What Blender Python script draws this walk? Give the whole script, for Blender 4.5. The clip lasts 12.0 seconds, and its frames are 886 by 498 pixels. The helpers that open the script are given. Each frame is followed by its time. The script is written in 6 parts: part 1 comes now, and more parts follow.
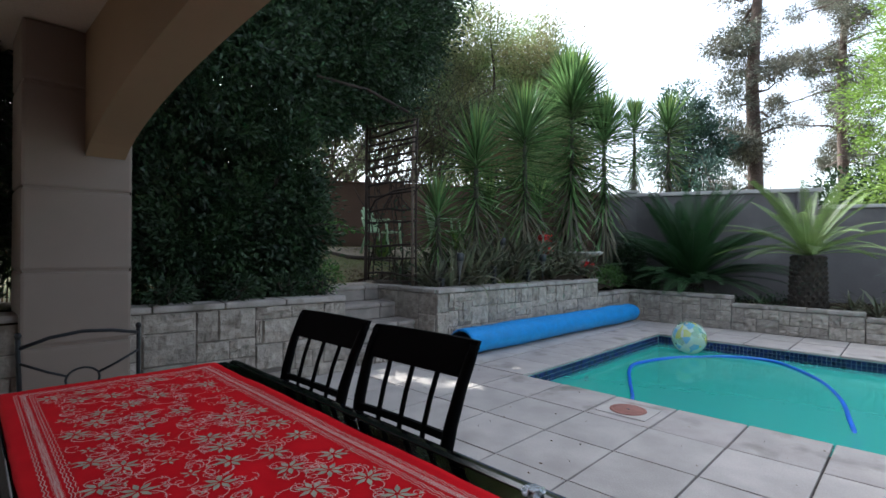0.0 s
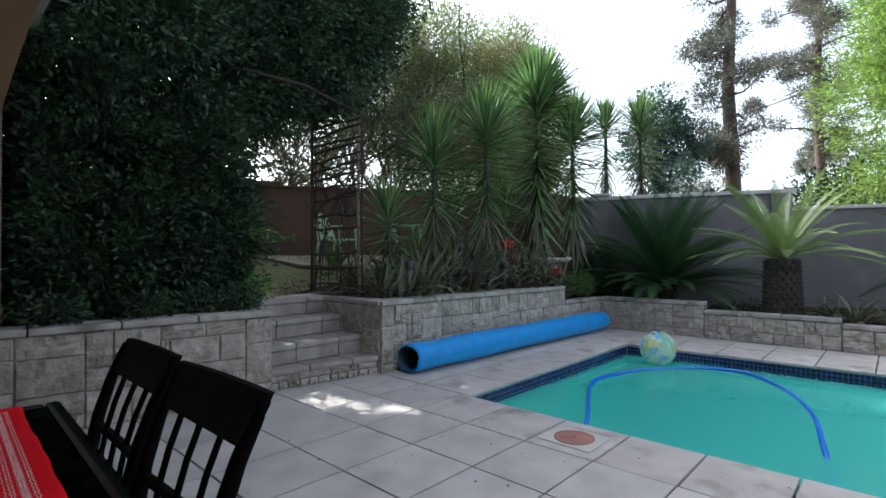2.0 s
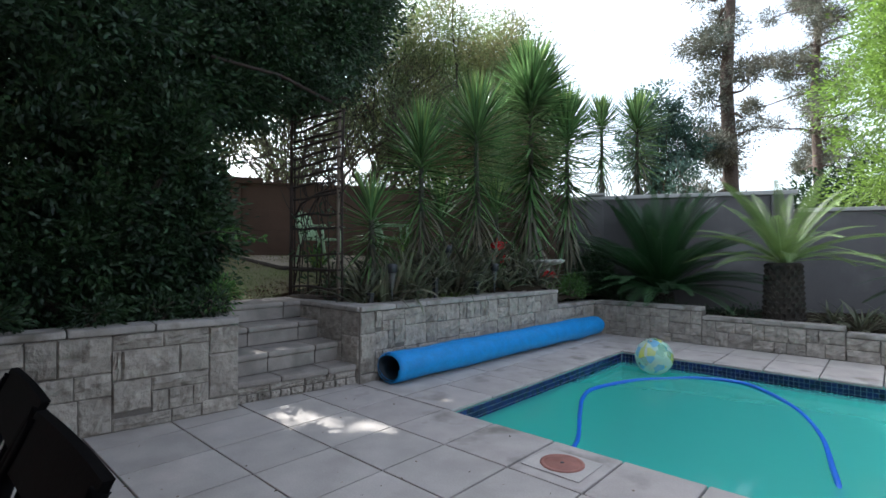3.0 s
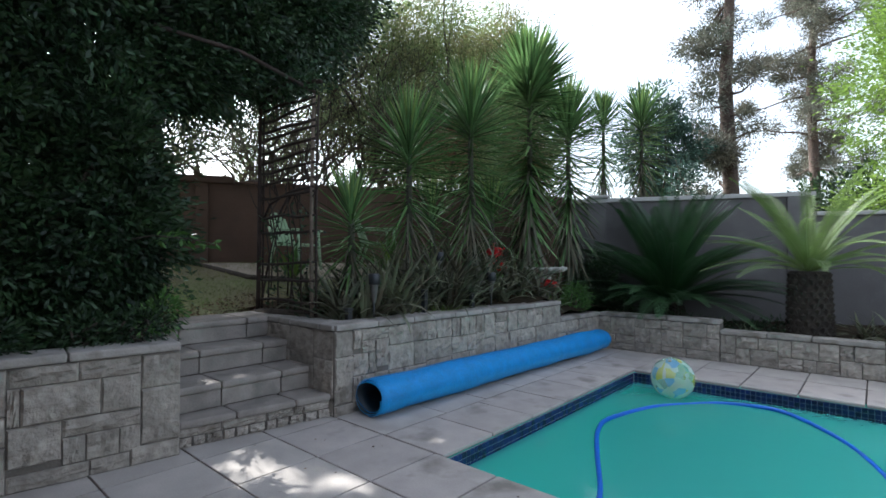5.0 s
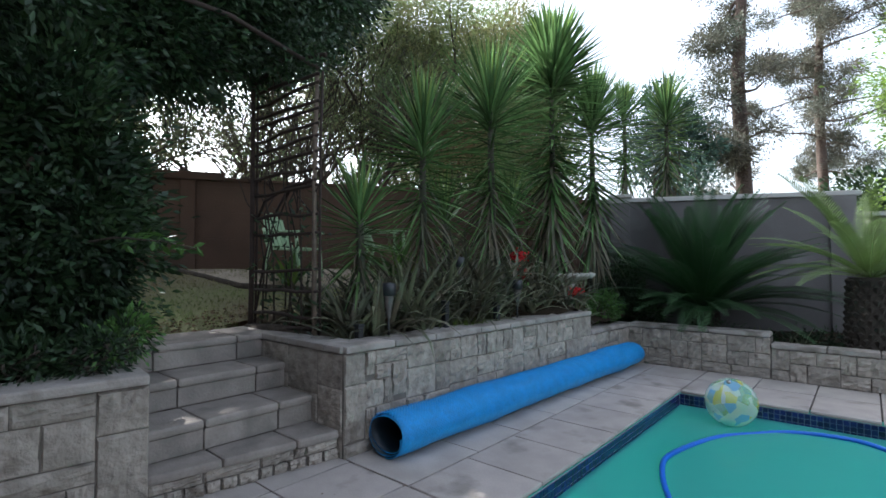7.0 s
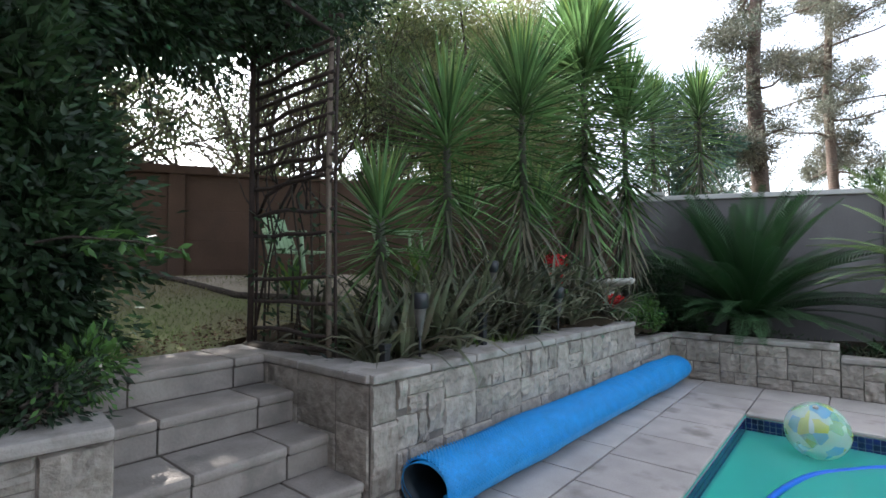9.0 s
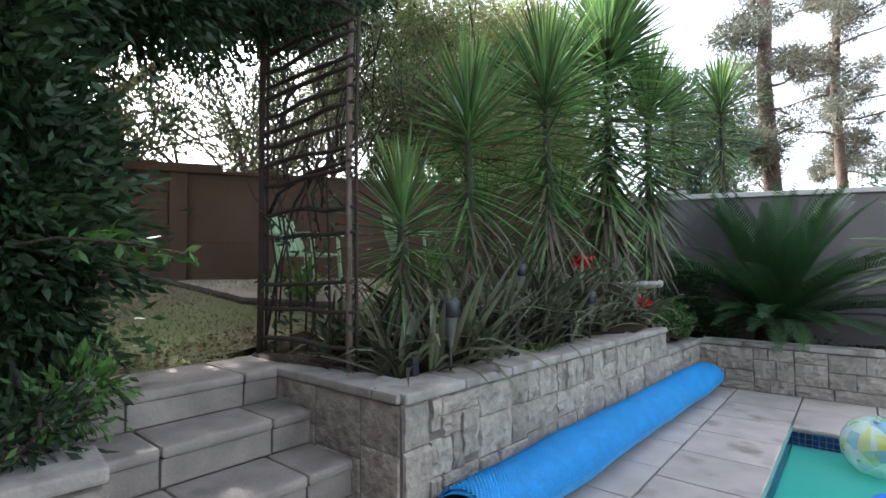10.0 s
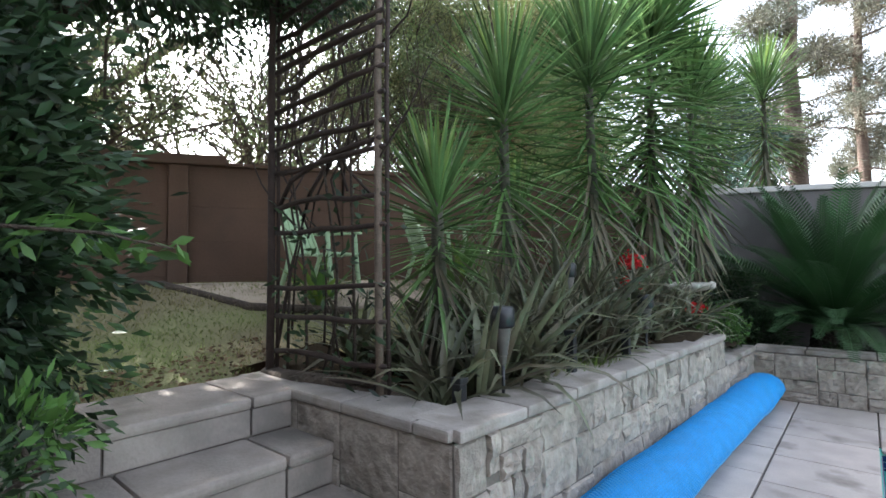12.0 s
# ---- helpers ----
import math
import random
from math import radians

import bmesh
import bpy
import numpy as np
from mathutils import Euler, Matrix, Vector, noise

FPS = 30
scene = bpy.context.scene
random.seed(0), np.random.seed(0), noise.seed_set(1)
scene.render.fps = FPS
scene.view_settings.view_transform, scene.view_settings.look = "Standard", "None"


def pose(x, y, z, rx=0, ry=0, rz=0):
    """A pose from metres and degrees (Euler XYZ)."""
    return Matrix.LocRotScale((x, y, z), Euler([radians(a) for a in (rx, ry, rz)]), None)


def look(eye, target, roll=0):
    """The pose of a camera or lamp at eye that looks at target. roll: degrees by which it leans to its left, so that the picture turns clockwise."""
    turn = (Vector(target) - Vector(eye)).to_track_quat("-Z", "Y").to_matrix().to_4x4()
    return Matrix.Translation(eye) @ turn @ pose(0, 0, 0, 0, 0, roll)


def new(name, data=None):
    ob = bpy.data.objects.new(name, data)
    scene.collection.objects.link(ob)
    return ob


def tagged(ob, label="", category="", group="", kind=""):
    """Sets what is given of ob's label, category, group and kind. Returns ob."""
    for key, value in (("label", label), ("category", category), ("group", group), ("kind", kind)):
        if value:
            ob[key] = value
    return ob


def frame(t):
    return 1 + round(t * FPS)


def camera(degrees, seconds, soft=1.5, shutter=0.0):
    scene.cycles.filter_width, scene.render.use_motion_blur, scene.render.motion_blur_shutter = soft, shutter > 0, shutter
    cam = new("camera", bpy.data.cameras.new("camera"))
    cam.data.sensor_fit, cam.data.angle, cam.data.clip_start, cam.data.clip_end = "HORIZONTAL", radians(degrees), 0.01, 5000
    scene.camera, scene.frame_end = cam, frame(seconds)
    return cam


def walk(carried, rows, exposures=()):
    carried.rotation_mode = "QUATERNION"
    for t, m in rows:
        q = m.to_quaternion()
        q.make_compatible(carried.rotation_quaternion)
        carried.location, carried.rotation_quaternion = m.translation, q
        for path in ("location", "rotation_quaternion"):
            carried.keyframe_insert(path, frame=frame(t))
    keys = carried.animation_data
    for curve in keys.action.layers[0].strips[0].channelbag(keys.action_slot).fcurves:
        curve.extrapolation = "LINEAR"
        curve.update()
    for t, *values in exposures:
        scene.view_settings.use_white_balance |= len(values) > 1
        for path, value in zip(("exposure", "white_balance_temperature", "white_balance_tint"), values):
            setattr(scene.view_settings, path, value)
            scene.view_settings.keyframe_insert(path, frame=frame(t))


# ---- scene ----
cam = camera(84.2, 12.0, soft=1.6)
PATH = [
    (0, (2.919, -4.187, 1.281), (1.522, -2.756, 1.283), 0.4),
    (0.5, (2.925, -4.04, 1.286), (1.537, -2.601, 1.295), 0.2),
    (1, (2.916, -3.86, 1.284), (1.537, -2.411, 1.301), 0.0),
    (1.5, (2.934, -3.679, 1.29), (1.563, -2.223, 1.314), -0.1),
    (2, (2.944, -3.508, 1.292), (1.581, -2.046, 1.322), -0.3),
    (2.5, (2.889, -3.335, 1.309), (1.53, -1.868, 1.333), -0.1),
    (3, (2.811, -3.173, 1.344), (1.458, -1.7, 1.366), 0.1),
    (5, (2.292, -2.604, 1.378), (0.968, -1.106, 1.42), 0.1),
    (5.5, (2.143, -2.509, 1.397), (0.825, -1.006, 1.44), 0.1),
    (6, (1.954, -2.391, 1.4), (0.641, -0.883, 1.446), 0.0),
    (6.5, (1.771, -2.299, 1.403), (0.463, -0.787, 1.454), 0.0),
    (7, (1.588, -2.222, 1.399), (0.281, -0.709, 1.457), -0.0),
    (9, (0.863, -1.883, 1.412), (-0.428, -0.357, 1.485), -0.2),
    (9.5, (0.677, -1.819, 1.43), (-0.616, -0.295, 1.506), -0.2),
    (10, (0.495, -1.765, 1.426), (-0.794, -0.238, 1.506), -0.4),
    (10.5, (0.316, -1.674, 1.412), (-0.974, -0.148, 1.497), -0.4),
    (11, (0.177, -1.607, 1.413), (-1.114, -0.082, 1.501), -0.5),
    (11.5, (0.078, -1.55, 1.414), (-1.219, -0.03, 1.501), -0.6),
    (12, (-0.031, -1.495, 1.419), (-1.336, 0.018, 1.506), -0.6),
]
walk(cam, [(t, look(eye, target, roll)) for t, eye, target, roll in PATH], [(0, 0.78, 5850, 6), (2.5, 0.68, 5850, 6), (5.5, 0.62, 5850, 6), (7.5, 0.80, 5950, 7), (9.5, 1.28, 6150, 8), (12, 1.68, 6200, 8)])

# ---------- light ----------
SUN_FROM = Vector((-0.78, 0.07, 0.66)).normalized()
world = bpy.data.worlds.new("sky")
scene.world = world
world.use_nodes = True
wn = world.node_tree.nodes
sky = wn.new("ShaderNodeTexSky")
sky.sky_type, sky.sun_disc = "NISHITA", False
sky.sun_elevation = math.asin(SUN_FROM.z)
sky.sun_rotation = math.atan2(SUN_FROM.x, SUN_FROM.y)
sky.air_density, sky.dust_density, sky.ozone_density = 1.0, 4.0, 1.0
haze = wn.new("ShaderNodeHueSaturation")
haze.inputs["Saturation"].default_value, haze.inputs["Value"].default_value = 0.45, 2.1
world.node_tree.links.new(sky.outputs[0], haze.inputs["Color"])
world.node_tree.links.new(haze.outputs[0], wn["Background"].inputs[0])
wn["Background"].inputs[1].default_value = 0.15
sun = new("sun", bpy.data.lights.new("sun", "SUN"))
sun.data.energy, sun.data.angle, sun.data.color = 7.0, radians(0.55), (1.0, 0.94, 0.86)
sun.matrix_world = look(SUN_FROM * 30, (0, 0, 0))


# ---------- materials ----------
def mat(name, color, rough=0.8, var=0.25, scale=6.0, fine=60.0, bump=0.15, metal=0.0, island=0.0, obj=0.0, color2=None, spec=0.5, fine_var=0.15, translucent=0.0, spots=None, dist=0.01):
    m = bpy.data.materials.new(name)
    m.use_nodes = True
    nt = m.node_tree
    n, l = nt.nodes, nt.links
    b = n["Principled BSDF"]
    co = n.new("ShaderNodeTexCoord")
    geo = n.new("ShaderNodeNewGeometry")
    n1, n2 = n.new("ShaderNodeTexNoise"), n.new("ShaderNodeTexNoise")
    n1.inputs["Scale"].default_value, n1.inputs["Detail"].default_value = scale, 5
    n2.inputs["Scale"].default_value, n2.inputs["Detail"].default_value = fine, 4
    l.new(geo.outputs["Position"], n1.inputs["Vector"])
    l.new(geo.outputs["Position"], n2.inputs["Vector"])
    ramp = n.new("ShaderNodeMapRange")
    ramp.inputs[1].default_value, ramp.inputs[2].default_value = 0.35, 0.65
    l.new(n1.outputs[0], ramp.inputs[0])
    mix = n.new("ShaderNodeMix")
    mix.data_type = "RGBA"
    c2 = color2 or tuple(c * (1 - var) for c in color)
    mix.inputs[6].default_value, mix.inputs[7].default_value = (*color, 1), (*c2, 1)
    l.new(ramp.outputs[0], mix.inputs[0])
    hsv = n.new("ShaderNodeHueSaturation")
    l.new(mix.outputs[2], hsv.inputs["Color"])
    add = n.new("ShaderNodeMath")
    add.operation = "MULTIPLY_ADD"
    l.new(n2.outputs[0], add.inputs[0])
    add.inputs[1].default_value, add.inputs[2].default_value = fine_var * 2, 1 - fine_var
    last = add.outputs[0]
    for amount, kind in ((island, "i"), (obj, "o")):
        if amount:
            src = geo.outputs["Random Per Island"] if kind == "i" else n.new("ShaderNodeObjectInfo").outputs["Random"]
            a = n.new("ShaderNodeMath")
            a.operation = "MULTIPLY_ADD"
            l.new(src, a.inputs[0])
            a.inputs[1].default_value, a.inputs[2].default_value = amount * 2, 1 - amount
            p = n.new("ShaderNodeMath")
            p.operation = "MULTIPLY"
            l.new(a.outputs[0], p.inputs[0]), l.new(last, p.inputs[1])
            last = p.outputs[0]
    l.new(last, hsv.inputs["Value"])
    out = hsv.outputs["Color"]
    if spots:
        n3 = n.new("ShaderNodeTexNoise")
        n3.inputs["Scale"].default_value, n3.inputs["Detail"].default_value = spots[0], 6
        l.new(geo.outputs["Position"], n3.inputs["Vector"])
        r3 = n.new("ShaderNodeMapRange")
        r3.inputs[1].default_value, r3.inputs[2].default_value = spots[1], spots[2]
        l.new(n3.outputs[0], r3.inputs[0])
        m3 = n.new("ShaderNodeMix")
        m3.data_type = "RGBA"
        l.new(r3.outputs[0], m3.inputs[0]), l.new(out, m3.inputs[6])
        m3.inputs[7].default_value = (*spots[3], 1)
        out = m3.outputs[2]
    l.new(out, b.inputs["Base Color"])
    b.inputs["Roughness"].default_value, b.inputs["Metallic"].default_value = rough, metal
    b.inputs["Specular IOR Level"].default_value = spec
    if bump:
        bp = n.new("ShaderNodeBump")
        bp.inputs["Strength"].default_value, bp.inputs["Distance"].default_value = bump, dist
        l.new(n2.outputs[0], bp.inputs["Height"])
        l.new(bp.outputs[0], b.inputs["Normal"])
    if translucent:
        tr = n.new("ShaderNodeBsdfTranslucent")
        l.new(out, tr.inputs["Color"])
        ms = n.new("ShaderNodeMixShader")
        ms.inputs[0].default_value = translucent
        l.new(b.outputs[0], ms.inputs[1]), l.new(tr.outputs[0], ms.inputs[2])
        l.new(ms.outputs[0], n["Material Output"].inputs["Surface"])
    return m

M_PAVER = mat("concrete paver", (0.45, 0.40, 0.365), 0.85, 0.18, 3.0, 90, 0.25, obj=0.08, spots=(1.6, 0.54, 0.8, (0.30, 0.26, 0.235)))
M_COPING = mat("coping stone", (0.43, 0.375, 0.345), 0.85, 0.16, 4.0, 90, 0.2, obj=0.07, spots=(2.5, 0.55, 0.7, (0.2, 0.175, 0.15)))
M_STONE = mat("rough stone", (0.37, 0.322, 0.275), 0.9, 0.3, 11.0, 20, 0.9, obj=0.18, fine_var=0.22, spots=(6, 0.55, 0.75, (0.17, 0.14, 0.115)), dist=0.03)
M_WALLCAP = mat("dirty coping stone", (0.36, 0.32, 0.29), 0.9, 0.25, 5.0, 70, 0.4, obj=0.1, spots=(4, 0.5, 0.68, (0.17, 0.145, 0.12)))
M_MORTAR = mat("dark mortar", (0.17, 0.145, 0.125), 0.95, 0.3, 8.0, 80, 0.3)
M_SOIL = mat("soil", (0.04, 0.03, 0.02), 1.0, 0.4, 4.0, 40, 0.8, fine_var=0.5, spec=0.05)
M_LAWN = mat("dry lawn ground", (0.17, 0.18, 0.075), 1.0, 0.5, 1.2, 60, 0.6, color2=(0.17, 0.14, 0.085), fine_var=0.35)
M_GROUND = mat("outside ground", (0.14, 0.12, 0.08), 1.0, 0.4, 0.5, 20, 0.3)
M_BROWN = mat("brown wall paint", (0.125, 0.072, 0.048), 0.9, 0.28, 1.4, 50, 0.3, spots=(1.5, 0.55, 0.75, (0.09, 0.055, 0.04)))
M_GREY = mat("grey wall plaster", (0.118, 0.106, 0.105), 0.9, 0.15, 1.5, 60, 0.25, spots=(1.2, 0.55, 0.8, (0.19, 0.175, 0.17)))
M_CAP = mat("grey wall cap", (0.42, 0.40, 0.38), 0.85, 0.15, 2.0, 60, 0.2)
M_COLUMN = mat("beige painted plaster", (0.215, 0.165, 0.135), 0.85, 0.1, 1.5, 120, 0.15, fine_var=0.06)
# Warmer than the column: the warm light is put into the colour.
M_ARCH = mat("beige arch plaster tinted by warm light", (0.27, 0.175, 0.10), 0.85, 0.1, 1.5, 120, 0.15, fine_var=0.06)
M_CEIL = mat("patio ceiling paint", (0.5, 0.42, 0.34), 0.9, 0.1, 1.5, 80, 0.1)
M_TILE = mat("navy glazed tile", (0.012, 0.022, 0.10), 0.15, 0.4, 9, 60, 0.05, obj=0.5, island=0.5)
M_GROUT = mat("pool grout", (0.24, 0.26, 0.30), 0.8, 0.2, 10, 80, 0.1)
M_POOL = mat("pool plaster", (0.12, 0.62, 0.50), 0.7, 0.1, 1.2, 30, 0.1)
M_BLUE = mat("blue bubble cover", (0.02, 0.30, 0.70), 0.4, 0.16, 9.0, 45, 0.5, fine_var=0.3, dist=0.008)
# Near-black blue that puts the shade inside the roll into the colour.
M_ROLLSHADE = mat("shade inside the cover roll", (0.02, 0.035, 0.05), 0.5, 0.3, 5, 40, 0.1)
M_HOSE = mat("blue hose", (0.01, 0.12, 0.6), 0.35, 0.1, 5, 60, 0.05)
M_BLACK = mat("black stained wood", (0.0035, 0.003, 0.0035), 0.75, 0.3, 8, 90, 0.08, spec=0.04)
M_IRON = mat("black wrought iron", (0.02, 0.02, 0.022), 0.5, 0.3, 30, 150, 0.3, metal=0.4)
M_TABLE = mat("glossy black table top", (0.008, 0.009, 0.009), 0.12, 0.2, 5, 90, 0.02)
M_RED = mat("red cotton cloth", (0.62, 0.006, 0.013), 0.95, 0.12, 9, 500, 0.25, dist=0.002, spec=0.08)
M_EMB = mat("cream embroidery", (0.50, 0.43, 0.33), 0.9, 0.3, 30, 300, 0.4, dist=0.002, spec=0.1)
M_EMB2 = mat("pink white thread", (0.78, 0.48, 0.44), 0.9, 0.25, 30, 300, 0.4, dist=0.002, spec=0.1)
M_LID = mat("terracotta plastic lid", (0.30, 0.12, 0.09), 0.7, 0.2, 12, 90, 0.1)
M_BARK = mat("bark", (0.075, 0.056, 0.042), 0.95, 0.4, 8, 40, 0.9, fine_var=0.3, dist=0.03)
M_PINEBARK = mat("pine bark", (0.10, 0.07, 0.056), 0.95, 0.4, 2.5, 14, 0.9, fine_var=0.3, dist=0.06)
M_RUST = mat("rusty brown rods", (0.04, 0.024, 0.018), 0.85, 0.4, 20, 90, 0.5)
M_WOODPOST = mat("weathered branch wood", (0.16, 0.12, 0.09), 0.9, 0.4, 15, 90, 0.6)
M_DARKLEAF = mat("dark hedge leaves", (0.034, 0.068, 0.022), 0.5, 0.6, 3.2, 30, 0, island=0.5, translucent=0.25, color2=(0.014, 0.032, 0.013))
M_FRESHLEAF = mat("fresh light leaves", (0.09, 0.19, 0.04), 0.45, 0.3, 3, 30, 0, island=0.4, translucent=0.35)
M_BRIGHT = mat("bright green leaves", (0.20, 0.31, 0.06), 0.5, 0.35, 1.5, 30, 0, island=0.4, translucent=0.45)
M_OLIVE = mat("olive leaves", (0.22, 0.31, 0.12), 0.6, 0.4, 1.0, 30, 0, island=0.45, translucent=0.5, color2=(0.22, 0.19, 0.09))
M_BLUEGUM = mat("blue green leaves", (0.06, 0.12, 0.09), 0.55, 0.4, 1.2, 30, 0, island=0.4, translucent=0.2)
M_PINE = mat("pine needles", (0.085, 0.10, 0.075), 0.7, 0.4, 0.8, 20, 0, island=0.5, translucent=0.2, color2=(0.16, 0.145, 0.11))
M_YUCCA = mat("yucca blade", (0.145, 0.25, 0.09), 0.26, 0.4, 3, 30, 0, obj=0.6, translucent=0.28)
M_YOUNG = mat("young yucca blade", (0.25, 0.36, 0.10), 0.38, 0.3, 3, 30, 0, obj=0.3, translucent=0.4)
M_OLDBLADE = mat("old drooping blade", (0.125, 0.125, 0.082), 0.6, 0.4, 3, 30, 0, obj=0.45, translucent=0.15, color2=(0.12, 0.095, 0.06))
M_STRAP = mat("strappy leaf", (0.135, 0.155, 0.09), 0.42, 0.4, 4, 40, 0, obj=0.5, translucent=0.2, color2=(0.10, 0.085, 0.055))
# Lighter, yellower copy of M_CYCAD with sunlight put into the colour.
M_CYCAD2 = mat("sunlit yellow green cycad leaflet", (0.15, 0.22, 0.065), 0.45, 0.35, 2, 30, 0, obj=0.3, translucent=0.35)
M_SCALES = mat("dark scaly bark", (0.045, 0.034, 0.026), 0.95, 0.4, 8, 40, 0.6, fine_var=0.3)
# Darker olive: the backlit look of the crowns is painted in.
M_BACKLIT = mat("olive leaves darkened as backlit", (0.13, 0.18, 0.075), 0.6, 0.4, 1.0, 30, 0, island=0.5, translucent=0.3, color2=(0.10, 0.085, 0.045))
M_DEADLEAF = mat("brown dead leaves", (0.26, 0.14, 0.08), 0.8, 0.4, 2.0, 30, 0, island=0.4, translucent=0.35)
M_YTRUNK = mat("grey green yucca trunk", (0.085, 0.085, 0.06), 0.9, 0.3, 14, 50, 0.7, fine_var=0.3)
M_CYCAD = mat("cycad leaflet", (0.042, 0.098, 0.034), 0.4, 0.35, 2, 30, 0, obj=0.3, translucent=0.25)
M_GRASS = mat("grass blade", (0.16, 0.21, 0.06), 0.8, 0.4, 1.2, 20, 0, island=0.4, color2=(0.19, 0.16, 0.07), translucent=0.2)
M_LITTER = mat("fallen leaves", (0.16, 0.10, 0.055), 0.9, 0.4, 6, 30, 0, island=0.5)
M_GERANIUM = mat("red flower", (0.62, 0.015, 0.02), 0.6, 0.2, 10, 30, 0, island=0.3, translucent=0.2)
M_POT = mat("terracotta", (0.32, 0.09, 0.05), 0.8, 0.2, 8, 80, 0.2)
M_BATH = mat("pale cast stone", (0.42, 0.40, 0.35), 0.9, 0.3, 10, 70, 0.5)
M_CONE = mat("grey ribbed plastic", (0.12, 0.11, 0.10), 0.5, 0.3, 10, 90, 0.05)
# Darker copy of the coping; the stair's shade is in its colour.
M_TREAD = mat("worn stone tread darkened by shade", (0.30, 0.258, 0.228), 0.85, 0.28, 5.0, 60, 0.4, obj=0.08, spots=(2.5, 0.55, 0.7, (0.17, 0.15, 0.13)))
M_PATH = mat("dusty pale path", (0.42, 0.34, 0.26), 0.95, 0.3, 3.0, 40, 0.4, spots=(3, 0.5, 0.7, (0.16, 0.12, 0.08)))
M_LAMP = mat("black plastic lamp", (0.015, 0.016, 0.02), 0.4, 0.3, 10, 90, 0.05)
M_CREAM = mat("green white plastic", (0.36, 0.50, 0.30), 0.6, 0.15, 6, 60, 0.1)
M_REED = mat("bamboo reed", (0.28, 0.19, 0.09), 0.7, 0.4, 5, 80, 0.2, obj=0.3, island=0.3)
M_FOIL = mat("crumpled foil", (0.6, 0.62, 0.66), 0.25, 0.3, 60, 150, 0.9, metal=0.9)


def water_material():
    m = bpy.data.materials.new("murky pool water")
    m.use_nodes = True
    n, l = m.node_tree.nodes, m.node_tree.links
    b = n["Principled BSDF"]
    b.inputs["Base Color"].default_value = (0.11, 0.50, 0.46, 1)
    b.inputs["Roughness"].default_value, b.inputs["IOR"].default_value = 0.03, 1.33
    geo, noi, bp = n.new("ShaderNodeNewGeometry"), n.new("ShaderNodeTexNoise"), n.new("ShaderNodeBump")
    noi.inputs["Scale"].default_value, noi.inputs["Detail"].default_value = 3.5, 2
    l.new(geo.outputs["Position"], noi.inputs["Vector"])
    bp.inputs["Strength"].default_value, bp.inputs["Distance"].default_value = 0.12, 0.02
    l.new(noi.outputs[0], bp.inputs["Height"]), l.new(bp.outputs[0], b.inputs["Normal"])
    tr, ms = n.new("ShaderNodeBsdfTransparent"), n.new("ShaderNodeMixShader")
    tr.inputs[0].default_value = (0.35, 0.95, 0.85, 1)
    ms.inputs[0].default_value = 0.45
    l.new(b.outputs[0], ms.inputs[1]), l.new(tr.outputs[0], ms.inputs[2])
    l.new(ms.outputs[0], n["Material Output"].inputs["Surface"])
    return m


def glass_material():
    m = bpy.data.materials.new("green tinted table glass")
    m.use_nodes = True
    n, l = m.node_tree.nodes, m.node_tree.links
    b, tr, ms, fr = n["Principled BSDF"], n.new("ShaderNodeBsdfTransparent"), n.new("ShaderNodeMixShader"), n.new("ShaderNodeFresnel")
    b.inputs["Base Color"].default_value = (0.004, 0.008, 0.006, 1)
    b.inputs["Roughness"].default_value, b.inputs["Metallic"].default_value = 0.04, 0.0
    tr.inputs[0].default_value = (0.42, 0.52, 0.45, 1)
    fr.inputs[0].default_value = 1.5
    l.new(fr.outputs[0], ms.inputs[0]), l.new(tr.outputs[0], ms.inputs[1])
    gl = n.new("ShaderNodeBsdfGlossy")
    gl.inputs["Roughness"].default_value = 0.03
    l.new(gl.outputs[0], ms.inputs[2])
    l.new(ms.outputs[0], n["Material Output"].inputs["Surface"])
    n.remove(b)
    return m


def ball_material():
    m = mat("clear beach ball vinyl", (0.55, 0.72, 0.66), 0.08, 0.1, 4, 30, 0)
    n, l = m.node_tree.nodes, m.node_tree.links
    b = n["Principled BSDF"]
    geo, vor, rmp = n.new("ShaderNodeNewGeometry"), n.new("ShaderNodeTexVoronoi"), n.new("ShaderNodeValToRGB")
    vor.inputs["Scale"].default_value = 11.0
    l.new(geo.outputs["Position"], vor.inputs["Vector"])
    rmp.color_ramp.interpolation = "CONSTANT"
    e = rmp.color_ramp.elements
    e[0].position, e[0].color = 0.0, (0.60, 0.75, 0.66, 1)
    e[1].position, e[1].color = 0.42, (0.62, 0.62, 0.10, 1)
    for p, c in ((0.56, (0.16, 0.45, 0.75, 1)), (0.68, (0.55, 0.75, 0.62, 1)), (0.86, (0.2, 0.5, 0.3, 1)), (0.93, (0.7, 0.75, 0.7, 1))):
        e.new(p).color = c
    sep = n.new("ShaderNodeSeparateColor")
    l.new(vor.outputs["Color"], sep.inputs[0]), l.new(sep.outputs[0], rmp.inputs[0])
    l.new(rmp.outputs[0], b.inputs["Base Color"])
    tr, ms = n.new("ShaderNodeBsdfTransparent"), n.new("ShaderNodeMixShader")
    ms.inputs[0].default_value = 0.5
    l.new(b.outputs[0], ms.inputs[1]), l.new(tr.outputs[0], ms.inputs[2])
    l.new(ms.outputs[0], n["Material Output"].inputs["Surface"])
    return m


M_WATER, M_BALL, M_GLASS = water_material(), ball_material(), glass_material()

# ---------- builders ----------
RNG = np.random.default_rng(7)
PYR = random.Random(11)


